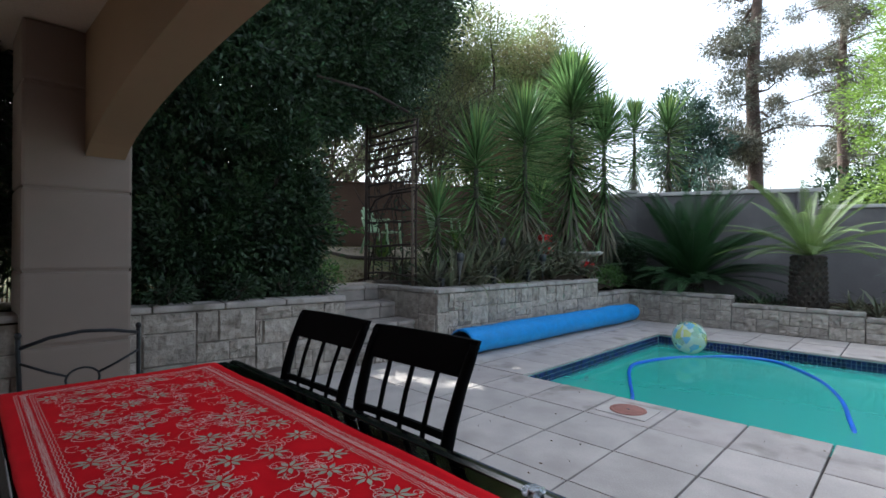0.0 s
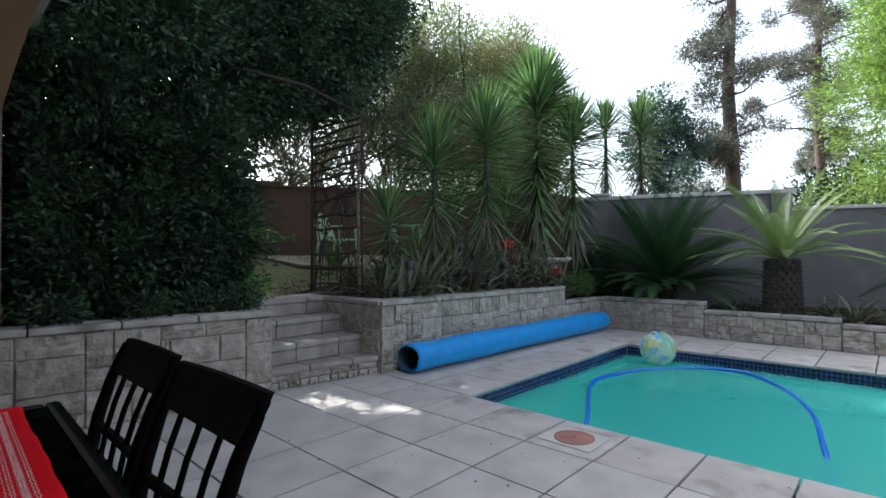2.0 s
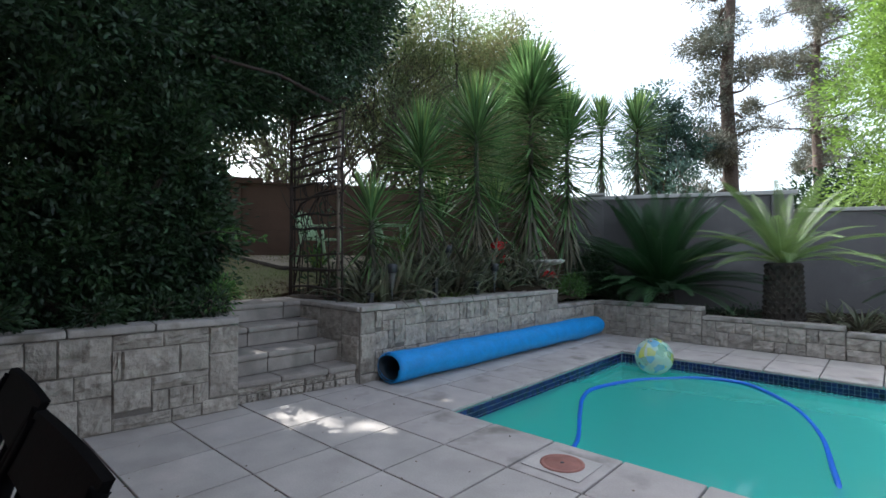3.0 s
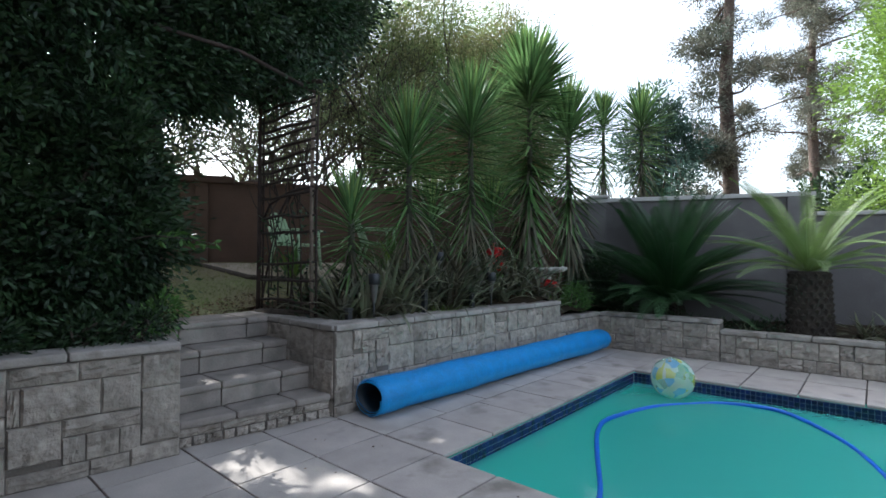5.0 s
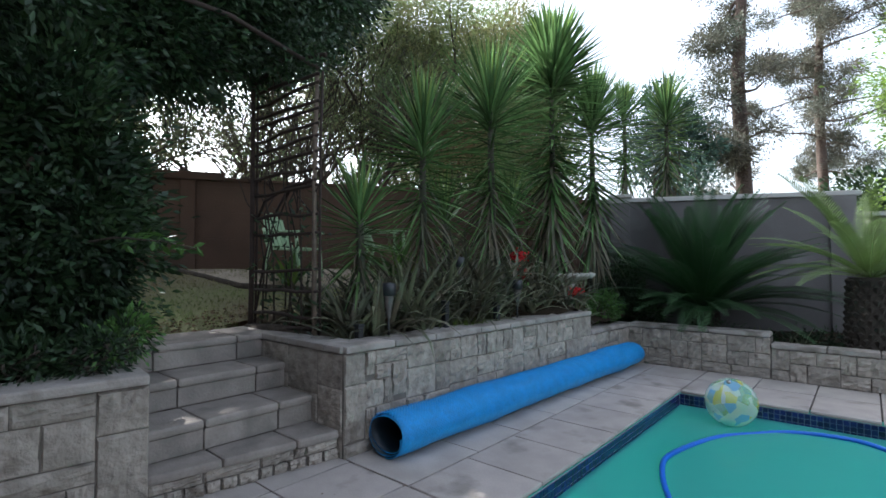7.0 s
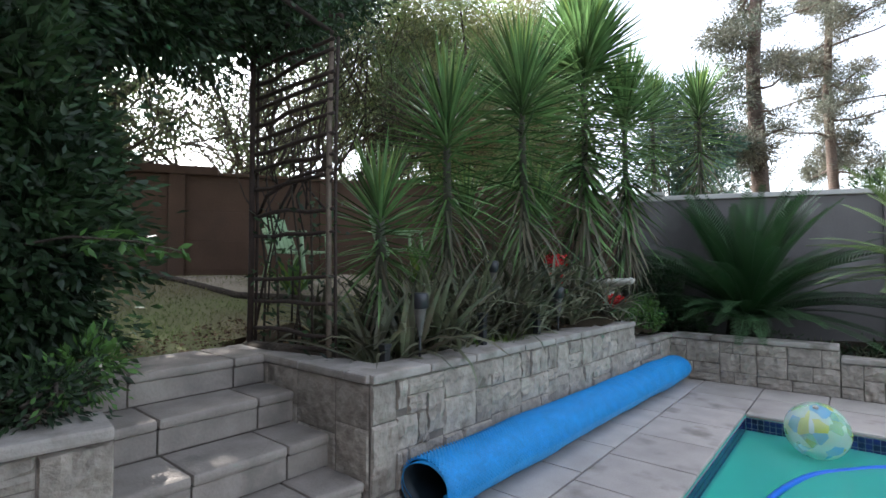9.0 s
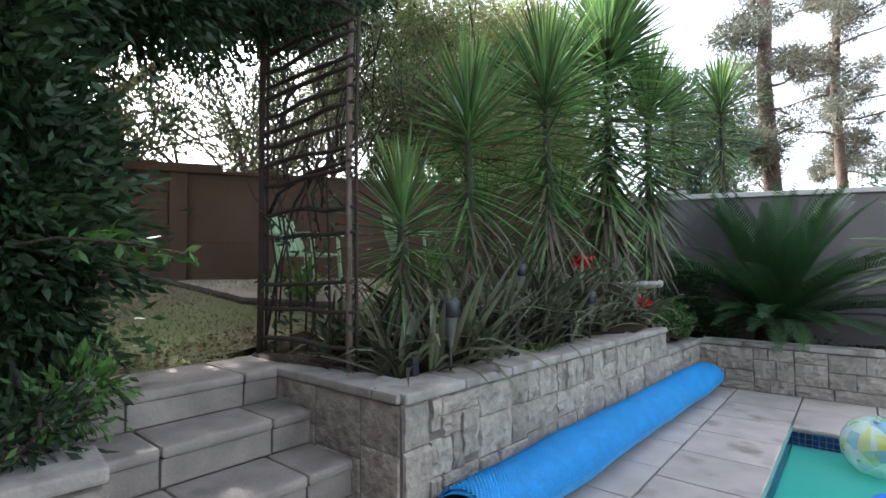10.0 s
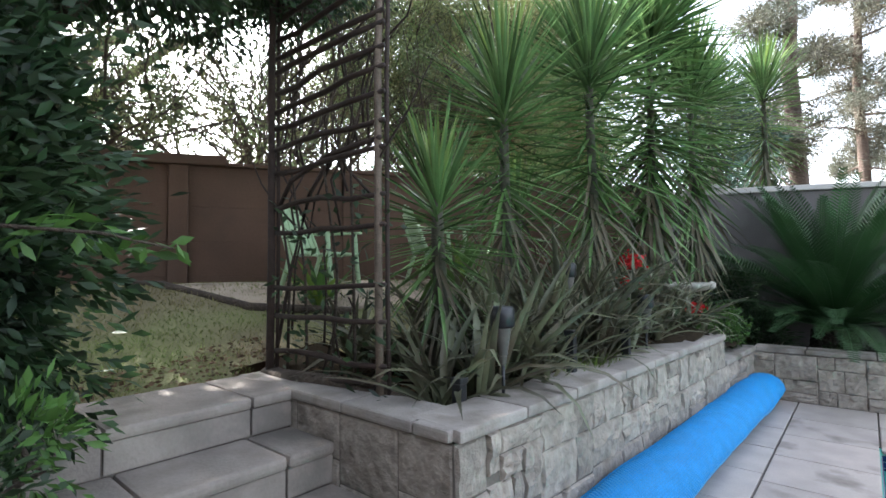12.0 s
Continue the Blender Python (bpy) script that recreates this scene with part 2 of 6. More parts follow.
def finish(name, me, material, parent=None, label="", smooth=False, where=None):
    me.materials.append(material)
    if smooth:
        me.polygons.foreach_set("use_smooth", [True] * len(me.polygons))
    ob = new(name, me)
    if parent is not None:
        ob.parent = parent
    if where is not None:
        ob.matrix_basis = where
    return tagged(ob, label)


def part(name, bm, material, parent=None, label="", smooth=False, where=None):
    me = bpy.data.meshes.new(name)
    bm.normal_update()
    bm.to_mesh(me)
    bm.free()
    return finish(name, me, material, parent, label, smooth, where)


def raw(name, verts, faces, material, parent=None, label="", smooth=False, where=None):
    me = bpy.data.meshes.new(name)
    me.from_pydata([tuple(v) for v in np.asarray(verts).tolist()], [], [tuple(f) for f in faces])
    me.update()
    return finish(name, me, material, parent, label, smooth, where)


def base(name, x, y, z, label, category, group="", turn=0.0):
    ob = new(name)
    ob.empty_display_size = 0.1
    ob.matrix_basis = pose(x, y, z, 0, 0, turn)
    return tagged(ob, label, category, group)


def box(bm, x0, x1, y0, y1, z0, z1, m=None, bevel=0.0):
    r = bmesh.ops.create_cube(bm, size=1.0, matrix=Matrix.Translation(((x0 + x1) / 2, (y0 + y1) / 2, (z0 + z1) / 2)) @ Matrix.Diagonal((x1 - x0, y1 - y0, z1 - z0, 1)))
    vs = r["verts"]
    if bevel:
        es = list({e for v in vs for e in v.link_edges})
        g = bmesh.ops.bevel(bm, geom=es, offset=bevel, segments=2, affect="EDGES", profile=0.6)
        vs = list({v for f in g["faces"] for v in f.verts} | {v for v in vs if v.is_valid})
    if m is not None:
        bmesh.ops.transform(bm, matrix=m, verts=vs)
    return vs


def boxed(name, dims, material, parent=None, label="", bevel=0.004, m=None):
    bm = bmesh.new()
    box(bm, *dims, m, bevel)
    return part(name, bm, material, parent, label)


def sweep(bm, pts, radii, n=8, closed=False, flat=1.0):
    """A tube along points, with a radius for each."""
    pts = [Vector(p) for p in pts]
    if not isinstance(radii, (list, tuple)):
        radii = [radii] * len(pts)
    rings, up = [], Vector((0, 0, 1))
    for i, p in enumerate(pts):
        a = pts[i - 1] if (i or closed) else pts[i]
        b = pts[(i + 1) % len(pts)] if (i < len(pts) - 1 or closed) else pts[i]
        d = (b - a).normalized()
        ref = up if abs(d.z) < 0.9 else Vector((1, 0, 0))
        u = d.cross(ref).normalized()
        v = u.cross(d)
        rings.append([bm.verts.new(p + (u * math.cos(6.28318 * k / n) + v * math.sin(6.28318 * k / n) * flat) * radii[i]) for k in range(n)])
    last = len(rings) if closed else len(rings) - 1
    for i in range(last):
        a, b = rings[i], rings[(i + 1) % len(rings)]
        for k in range(n):
            bm.faces.new((a[k], a[(k + 1) % n], b[(k + 1) % n], b[k]))
    if not closed:
        bm.faces.new(rings[0][::-1])
        bm.faces.new(rings[-1])


def tube(name, pts, radii, material, parent=None, n=8, closed=False, label="", flat=1.0):
    bm = bmesh.new()
    sweep(bm, pts, radii, n, closed, flat)
    return part(name, bm, material, parent, label, smooth=True)


def lathe(name, profile, material, parent=None, n=24, label="", where=None, wave=0.0, waves=12):
    bm = bmesh.new()
    rings = []
    for r, z in profile:
        rings.append([bm.verts.new(((r + wave * r * math.cos(waves * 6.28318 * k / n)) * math.cos(6.28318 * k / n), (r + wave * r * math.cos(waves * 6.28318 * k / n)) * math.sin(6.28318 * k / n), z)) for k in range(n)])
    for a, b in zip(rings, rings[1:]):
        for k in range(n):
            bm.faces.new((a[k], a[(k + 1) % n], b[(k + 1) % n], b[k]))
    return part(name, bm, material, parent, label, smooth=True, where=where)


def leaves(name, centers, axes, length, width, material, parent=None, label="", kind="stuff", spread=0.35):
    """Many small folded leaves as one mesh."""
    n = len(centers)
    a = axes / (np.linalg.norm(axes, axis=1, keepdims=True) + 1e-9)
    r = RNG.normal(size=(n, 3))
    s = np.cross(a, r)
    s /= np.linalg.norm(s, axis=1, keepdims=True) + 1e-9
    up = np.cross(s, a)
    ln = length * (1 + spread * RNG.uniform(-1, 1, (n, 1)))
    wd = width * (1 + spread * RNG.uniform(-1, 1, (n, 1)))
    v = np.empty((n, 4, 3))
    v[:, 0] = centers
    v[:, 1] = centers + a * ln * 0.5 + s * wd * 0.5 + up * wd * 0.15
    v[:, 2] = centers + a * ln
    v[:, 3] = centers + a * ln * 0.5 - s * wd * 0.5 + up * wd * 0.15
    i = np.arange(n)[:, None] * 4
    f = np.concatenate([i + [0, 1, 2], i + [0, 2, 3]]).astype(np.int32)
    me = bpy.data.meshes.new(name)
    me.vertices.add(n * 4)
    me.vertices.foreach_set("co", v.reshape(-1))
    me.loops.add(len(f) * 3)
    me.loops.foreach_set("vertex_index", f.reshape(-1))
    me.polygons.add(len(f))
    me.polygons.foreach_set("loop_start", np.arange(len(f), dtype=np.int32) * 3)
    me.update(calc_edges=True)
    ob = finish(name, me, material, parent, label)
    return tagged(ob, kind=kind)


def clumps(blobs, count, per, size, gaps=0.0, inner=0.55):
    """Leaf places and ways, in clumps spread near the surface of ellipsoids (x, y, z, rx, ry, rz). gaps: how readily clumps are left out in patches."""
    w = np.array([b[3] * b[4] + b[4] * b[5] + b[3] * b[5] for b in blobs])
    pick = RNG.choice(len(blobs), count, p=w / w.sum())
    b = np.array(blobs)[pick]
    d = RNG.normal(size=(count, 3))
    d /= np.linalg.norm(d, axis=1, keepdims=True)
    rad = RNG.uniform(inner, 1.12, (count, 1))
    c = b[:, :3] + d * b[:, 3:] * rad
    if gaps:
        keep = np.array([noise.noise(Vector(q) * 2.2) + 0.6 * noise.noise(Vector(q) * 5.0) > gaps - 0.5 for q in c.tolist()])
        c, d = c[keep], d[keep]
    s = RNG.uniform(0.6, 1.5, (len(c), 1)) * size
    c, d, s = np.repeat(c, per, axis=0), np.repeat(d, per, axis=0), np.repeat(s, per, axis=0)
    off = RNG.normal(size=c.shape)
    return c + off * s * np.array((1, 1, 0.7)), off * 0.7 + d * 0.8 + np.array([0, 0, -0.1])


def limbs(name, root, tops, r0, material, parent, n=7, label="", wobble=0.12):
    """A trunk and limbs to several tips, as one mesh."""
    bm = bmesh.new()
    rt = Vector(root)
    for k, tip in enumerate(tops):
        tp = Vector(tip)
        pts, rs = [], []
        for i in range(n):
            f = i / (n - 1)
            p = rt.lerp(tp, f)
            side = math.sin(f * math.pi)
            p += Vector((PYR.uniform(-1, 1), PYR.uniform(-1, 1), 0)) * wobble * side
            pts.append(p)
            rs.append(max(r0 * (1 - 0.85 * f), 0.008))
        sweep(bm, pts, rs, 7)
    return part(name, bm, material, parent, label, smooth=True)

# ---------- walls, beds and ground ----------
def along(a, b, z=0.0):
    """A pose at a, x towards b, -y out of the face on the right of that way."""
    d = Vector((b[0] - a[0], b[1] - a[1], 0))
    return pose(a[0], a[1], z, 0, 0, math.degrees(math.atan2(d.y, d.x))), d.length


def prism(name, poly, z0, z1, material, parent=None, label=""):
    n = len(poly)
    v = [(x, y, z0) for x, y in poly] + [(x, y, z1) for x, y in poly]
    f = [tuple(range(n))[::-1], tuple(range(n, 2 * n))] + [(i, (i + 1) % n, n + (i + 1) % n, n + i) for i in range(n)]
    return raw(name, v, f, material, parent, label)


def structure(ob, label, category=""):
    return tagged(ob, label, category, kind="structure")


# lines of the faces
PL0, PL1, PL2 = (-1.265, -0.01), (-1.07, 3.69), (-1.01, 4.87)
LW0, LW1 = (-1.90, -5.2), (-1.41, -1.22)
BW0, BW1, GW1, GW2 = (-7.8, -3.75), (-2.15, 6.09), (1.48, 7.7), (7.5, 10.4)
POOL_X, POOL_Y = 6.0, 3.6

# pool shell and water
shell = raw("pool", [(0, 0, -1.3), (POOL_X, 0, -1.3), (POOL_X, POOL_Y, -1.3), (0, POOL_Y, -1.3), (0, 0, -0.04), (POOL_X, 0, -0.04), (POOL_X, POOL_Y, -0.04), (0, POOL_Y, -0.04),
                     (-0.2, -0.2, -1.4), (POOL_X + 0.2, -0.2, -1.4), (POOL_X + 0.2, POOL_Y + 0.2, -1.4), (-0.2, POOL_Y + 0.2, -1.4), (-0.2, -0.2, -0.04), (POOL_X + 0.2, -0.2, -0.04), (POOL_X + 0.2, POOL_Y + 0.2, -0.04), (-0.2, POOL_Y + 0.2, -0.04)],
            [(0, 1, 2, 3), (0, 4, 5, 1), (1, 5, 6, 2), (2, 6, 7, 3), (3, 7, 4, 0), (8, 11, 10, 9), (8, 9, 13, 12), (9, 10, 14, 13), (10, 11, 15, 14), (11, 8, 12, 15), (4, 12, 13, 5), (5, 13, 14, 6), (6, 14, 15, 7), (7, 15, 12, 4)], M_POOL)
structure(shell, "swimming pool shell with pale green plaster", "pool")
water = raw("water", [(x, y, -0.15) for x, y in ((0.003, 0.003), (POOL_X - 0.003, 0.003), (POOL_X - 0.003, POOL_Y - 0.003), (0.003, POOL_Y - 0.003))], [(0, 1, 2, 3)], M_WATER)
structure(water, "calm murky turquoise pool water", "water")

# the ground round the pool, out to the horizon
gv, gf = [], []
for x0, x1, y0, y1 in ((-400, -0.2, -400, 400), (POOL_X + 0.2, 400, -400, 400), (-0.2, POOL_X + 0.2, -400, -0.2), (-0.2, POOL_X + 0.2, POOL_Y + 0.2, 400)):
    k = len(gv)
    gv += [(x0, y0, -0.05), (x1, y0, -0.05), (x1, y1, -0.05), (x0, y1, -0.05)]
    gf.append((k, k + 1, k + 2, k + 3))
structure(raw("ground", gv, gf, M_GROUND), "bare dry earth around the garden", "ground")


# raised bed and lawn behind the walls
def terrace_z(x, y):
    d = Vector((BW1[0] - BW0[0], BW1[1] - BW0[1])).normalized()
    w = (x - BW0[0]) * d.y - (y - BW0[1]) * d.x
    f = min(max((3.0 - w) / 2.6, 0), 1)
    low = 0.27 * min(max((y - 3.5) / 0.25, 0), 1) * min(max((x + 2.3) / 0.5, 0), 1) + 0.1 * min(max((y - 4.9) / 0.9, 0), 1)
    return 0.72 + 0.58 * f * f * (3 - 2 * f) * min(max((7.0 - y) / 4.0, 0), 1) - low


def sheet(name, inside, x0, x1, y0, y1, step, height, material, label, category):
    vs, idx, fs = [], {}, []
    nx, ny = int((x1 - x0) / step), int((y1 - y0) / step)
    for i in range(nx + 1):
        for j in range(ny + 1):
            x, y = x0 + (x1 - x0) * i / nx, y0 + (y1 - y0) * j / ny
            if inside(x, y):
                idx[i, j] = len(vs)
                vs.append((x, y, height(x, y) + 0.02 * noise.noise(Vector((x * 3, y * 3, 0)))))
    for i in range(nx):
        for j in range(ny):
            q = [(i, j), (i + 1, j), (i + 1, j + 1), (i, j + 1)]
            if all(k in idx for k in q):
                fs.append(tuple(idx[k] for k in q))
    return structure(raw(name, vs, fs, material, smooth=True), label, category)


def right_of(a, b, x, y):
    return (x - a[0]) * (b[1] - a[1]) - (y - a[1]) * (b[0] - a[0])


def in_lawn(x, y):
    return x < (-2.72 if y < 0.05 or y > 0.6 else -3.0) and right_of(BW0, BW1, x, y) > -0.6


def in_planter(x, y):
    return x < -1.27 + 0.06 * y - 0.05 and (x >= -2.74 or (x > -3.05 and y < 0.6)) and y > 0.1 and right_of(BW0, BW1, x, y) > -0.6


sheet("lawn", in_lawn, -8.0, -2.72, -6.0, 7.0, 0.14, terrace_z, M_LAWN, "patchy dry lawn with fallen leaves", "lawn")
sheet("soil", in_planter, -3.06, -1.0, 0.10, 6.9, 0.07, terrace_z, M_SOIL, "dark soil of the raised planter", "soil")
sheet("soil", lambda x, y: True, -2.80, -1.66, -5.4, -1.32, 0.07, lambda x, y: 0.73, M_SOIL, "dark soil under the hedge", "soil")
sheet("soil", lambda x, y: right_of(BW1, GW2, x, y) > -0.6, -1.75, 8.0, 5.08, 11.8, 0.15, lambda x, y: 0.32, M_SOIL, "dark soil of the pool bed", "soil")


def wall_body(name, a, b, z1, thick, material, label, z0=-0.05):
    m, ln = along(a, b)
    bm = bmesh.new()
    box(bm, 0, ln, 0, thick, z0, z1, None, 0.003)
    ob = part(name, bm, material, where=m)
    return structure(ob, label, "wall"), ln


w_planter, L_PL = wall_body("wall_planter", PL0, PL1, 0.745, 0.26, M_MORTAR, "rough stone retaining wall of the planter")
w_low, L_LOW = wall_body("wall_low", PL1, PL2, 0.50, 0.26, M_MORTAR, "low end of the rough stone planter wall")
w_bed, L_BED = wall_body("wall_bed", (-1.01, 4.87), (0.69, 4.87), 0.50, 0.22, M_MORTAR, "rough stone wall of the pool bed")
w_bed2, L_BED2 = wall_body("wall_bed_lower", (0.694, 4.87), (2.36, 4.87), 0.375, 0.22, M_MORTAR, "lower rough stone wall of the pool bed")
w_bed3, L_BED3 = wall_body("wall_bed_end", (2.364, 4.87), (7.5, 4.87), 0.30, 0.22, M_MORTAR, "lowest rough stone wall of the pool bed")
w_left, L_LW = wall_body("wall_hedge", LW0, LW1, 0.735, 0.24, M_MORTAR, "rough stone retaining wall below the hedge")
w_side, L_SIDE = wall_body("wall_stair", (-2.95, -0.01), (-1.269, -0.01), 0.745, 0.24, M_MORTAR, "plain stone side wall of the garden stair")
w_side2, _ = wall_body("wall_stair_hedge", (-1.67, -1.216), (-2.62, -1.216), 0.735, 0.2, M_MORTAR, "plain side wall of the garden stair")

# boundary walls
w_brown, L_BW = wall_body("wall_brown", BW0, BW1, 2.53, 0.12, M_BROWN, "tall brown painted boundary wall", z0=0.0)
w_grey, L_GW = wall_body("wall_grey", BW1, GW1, 2.45, 0.2, M_GREY, "tall grey plastered boundary wall", z0=0.0)
w_grey2, L_GW2 = wall_body("wall_grey_lower", GW1, GW2, 2.12, 0.2, M_GREY, "lower grey plastered boundary wall", z0=0.0)
for k in range(7):
    x = -0.32 + 1.75 * k
    if x > 0:
        boxed("pier", (x - 0.09, x + 0.09, -0.045, 0.0, 0.5, 2.53), M_BROWN, w_brown, bevel=0.008)
boxed("coping", (-0.05, 5.38, -0.07, 0.17, 2.534, 2.64), M_BROWN, w_brown, bevel=0.014)
boxed("coping", (5.386, L_BW - 0.12, -0.04, 0.14, 2.534, 2.575), M_BROWN, w_brown, bevel=0.01)
for k in range(5):
    for x in range(6):
        boxed("panel", (-0.22 + 1.75 * x, 1.33 + 1.75 * x, -0.006, 0.0, 0.66 + 0.36 * k, 1.015 + 0.36 * k), M_BROWN, w_brown, bevel=0.004)
boxed("cap", (-0.12, L_GW + 0.06, -0.05, 0.25, 2.454, 2.53), M_CAP, w_grey, "pale flat wall cap", 0.012)
boxed("cap", (0.06, L_GW2, -0.05, 0.25, 2.124, 2.19), M_CAP, w_grey2, "pale flat wall cap", 0.012)
boxed("pier", (0.36, 0.68, -0.07, -0.002, 0.0, 2.45), M_GREY, w_grey, bevel=0.008)
boxed("pier_cap", (0.33, 0.72, -0.11, 0.2, 2.534, 2.59), M_CAP, w_grey, bevel=0.012)
boxed("pier", (L_GW - 0.36, L_GW - 0.01, -0.05, -0.002, 0.0, 2.45), M_GREY, w_grey, bevel=0.008)

# ---------- garden stair ----------
stair = base("stair", -1.5, -0.56, 0, "four-step garden stair of worn stone slabs", "stairs")
TREADS = [(-1.29, -1.48, 0.20, (-0.33, -0.80)), (-1.62, -1.64, 0.40, (-0.30, -0.82)), (-2.0, -2.02, 0.60, (-0.27, -0.84)), (-2.36, -2.36, 0.80, (-0.25, -0.88))]


def stair_piece(name, x0, x1, y0, y1, z0, z1, skew, material, bevel, label=""):
    """A stone whose front edge runs aslant by skew metres for each metre of y."""
    bm = bmesh.new()
    box(bm, x0, x1, y0, y1, z0, z1, None, bevel)
    for v in bm.verts:
        v.co.x += skew * v.co.y
    bmesh.ops.translate(bm, vec=(1.5, 0.56, 0), verts=bm.verts)
    return part(name, bm, material, stair, label)


for k, (nose, nose_left, z, joints) in enumerate(TREADS):
    skew = (nose - nose_left) / 1.2
    back = TREADS[k + 1][0] - 0.03 if k < 3 else -2.93
    zb = -0.05 if k == 0 else TREADS[k - 1][2] - 0.05
    stair_piece("step_core", back - 0.1, nose - 0.035, -1.21, -0.016, zb, z - 0.062, skew, M_MORTAR, 0.003)
    ys = [-1.205, joints[1], joints[0], -0.018]
    if k == 3:
        ys[0] = -1.6
    for a, b in zip(ys, ys[1:]):
        stair_piece("tread", back, nose, a + 0.003, b - 0.003, z - 0.06, z + PYR.uniform(-0.003, 0.003), skew, M_TREAD, 0.02)
        if k:
            stair_piece("riser_stone", nose - 0.04, nose - 0.016, a + 0.005, b - 0.005, zb + 0.056, z - 0.062, skew, M_TREAD, 0.006)

# ---------- patio roof, column and arch ----------
column = base("column", -1.9, -3.46, 0, "square beige plastered column with scored bands", "column")
column["kind"] = "structure"
for z0, z1, g in ((0.0, 0.55, 0.0), (0.565, 1.095, 0.0), (1.11, 1.70, 0.0), (1.715, 2.46, 0.0), (2.475, 2.9, 0.0)):
    boxed("band", (-0.3, 0.3, -0.34, 0.34, z0, z1), M_COLUMN, column, bevel=0.022)
for z in (0.557, 1.102, 1.707, 2.467):
    boxed("groove", (-0.285, 0.285, -0.325, 0.325, z - 0.02, z + 0.02), M_COLUMN, column, bevel=0.001)
boxed("arris", (0.06, 0.24, 0.345, 0.352, 0.2, 2.9), M_COLUMN, column)
column2 = base("column", 4.9, -3.46, 0, "square beige plastered column at the far end of the patio", "column")
boxed("band", (-0.3, 0.3, -0.34, 0.34, 0.0, 2.9), M_COLUMN, column2, bevel=0.02)

ARC = []
for k in range(41):
    u = -1 + 2 * k / 40
    ARC.append((1.5 + 3.097 * u, 1.97 + 0.42 * (1 - abs(u) ** 2.2) ** 0.75))
v, f = [], []
for x, z in ARC:
    v += [(x, -3.43, z), (x, -3.17, z), (x, -3.43, 2.9), (x, -3.17, 2.9)]
for k in range(len(ARC) - 1):
    a, b = 4 * k, 4 * k + 4
    f += [(a, a + 1, b + 1, b), (a, b, b + 2, a + 2), (a + 1, a + 3, b + 3, b + 1), (a + 2, b + 2, b + 3, a + 3)]
f += [(0, 2, 3, 1), (160, 161, 163, 162)]
structure(raw("arch", v, f, M_ARCH), "beige plastered arch between the patio columns", "arch")
structure(boxed("ceiling", (-2.6, 6.2, -7.8, -3.0, 2.904, 3.05), M_CEIL), "plain beige patio ceiling", "ceiling")
structure(boxed("wall_house", (-2.6, 6.2, -8.0, -7.804, -0.04, 3.4), M_COLUMN), "beige plastered house wall", "wall")
structure(boxed("wall_house_side", (6.204, 6.4, -8.0, -3.0, -0.04, 3.4), M_COLUMN), "beige plastered house side wall", "wall")
structure(boxed("roof", (-3.0, 6.6, -8.4, -2.9, 3.054, 3.2), M_CAP), "flat patio roof", "roof")

# reed fence behind the hedge
reed_fence = base("reed_fence", -3.75, -4.2, 0.7, "tall bamboo reed screen behind the hedge", "fence")
boxed("rail", (-0.03, -0.01, -2.6, 2.4, 0.5, 0.54), M_REED, reed_fence)
boxed("rail", (-0.03, -0.01, -2.6, 2.4, 1.7, 1.74), M_REED, reed_fence)
reed_bm = bmesh.new()
sweep(reed_bm, [(0, 0, 0), (0.006, 0.003, 1.1), (0, 0, 2.3)], [0.009, 0.008, 0.006], 5)
reed = part("reed", reed_bm, M_REED, reed_fence, smooth=True)
for k in range(150):
    c = new("reed", reed.data)
    c.parent = reed_fence
    c.matrix_basis = pose(PYR.uniform(-0.01, 0.01), -2.55 + k * 0.033, 0, PYR.uniform(-1, 1), PYR.uniform(-1, 1), PYR.uniform(0, 360)) @ Matrix.Diagonal((1, 1, PYR.uniform(0.9, 1.05), 1))

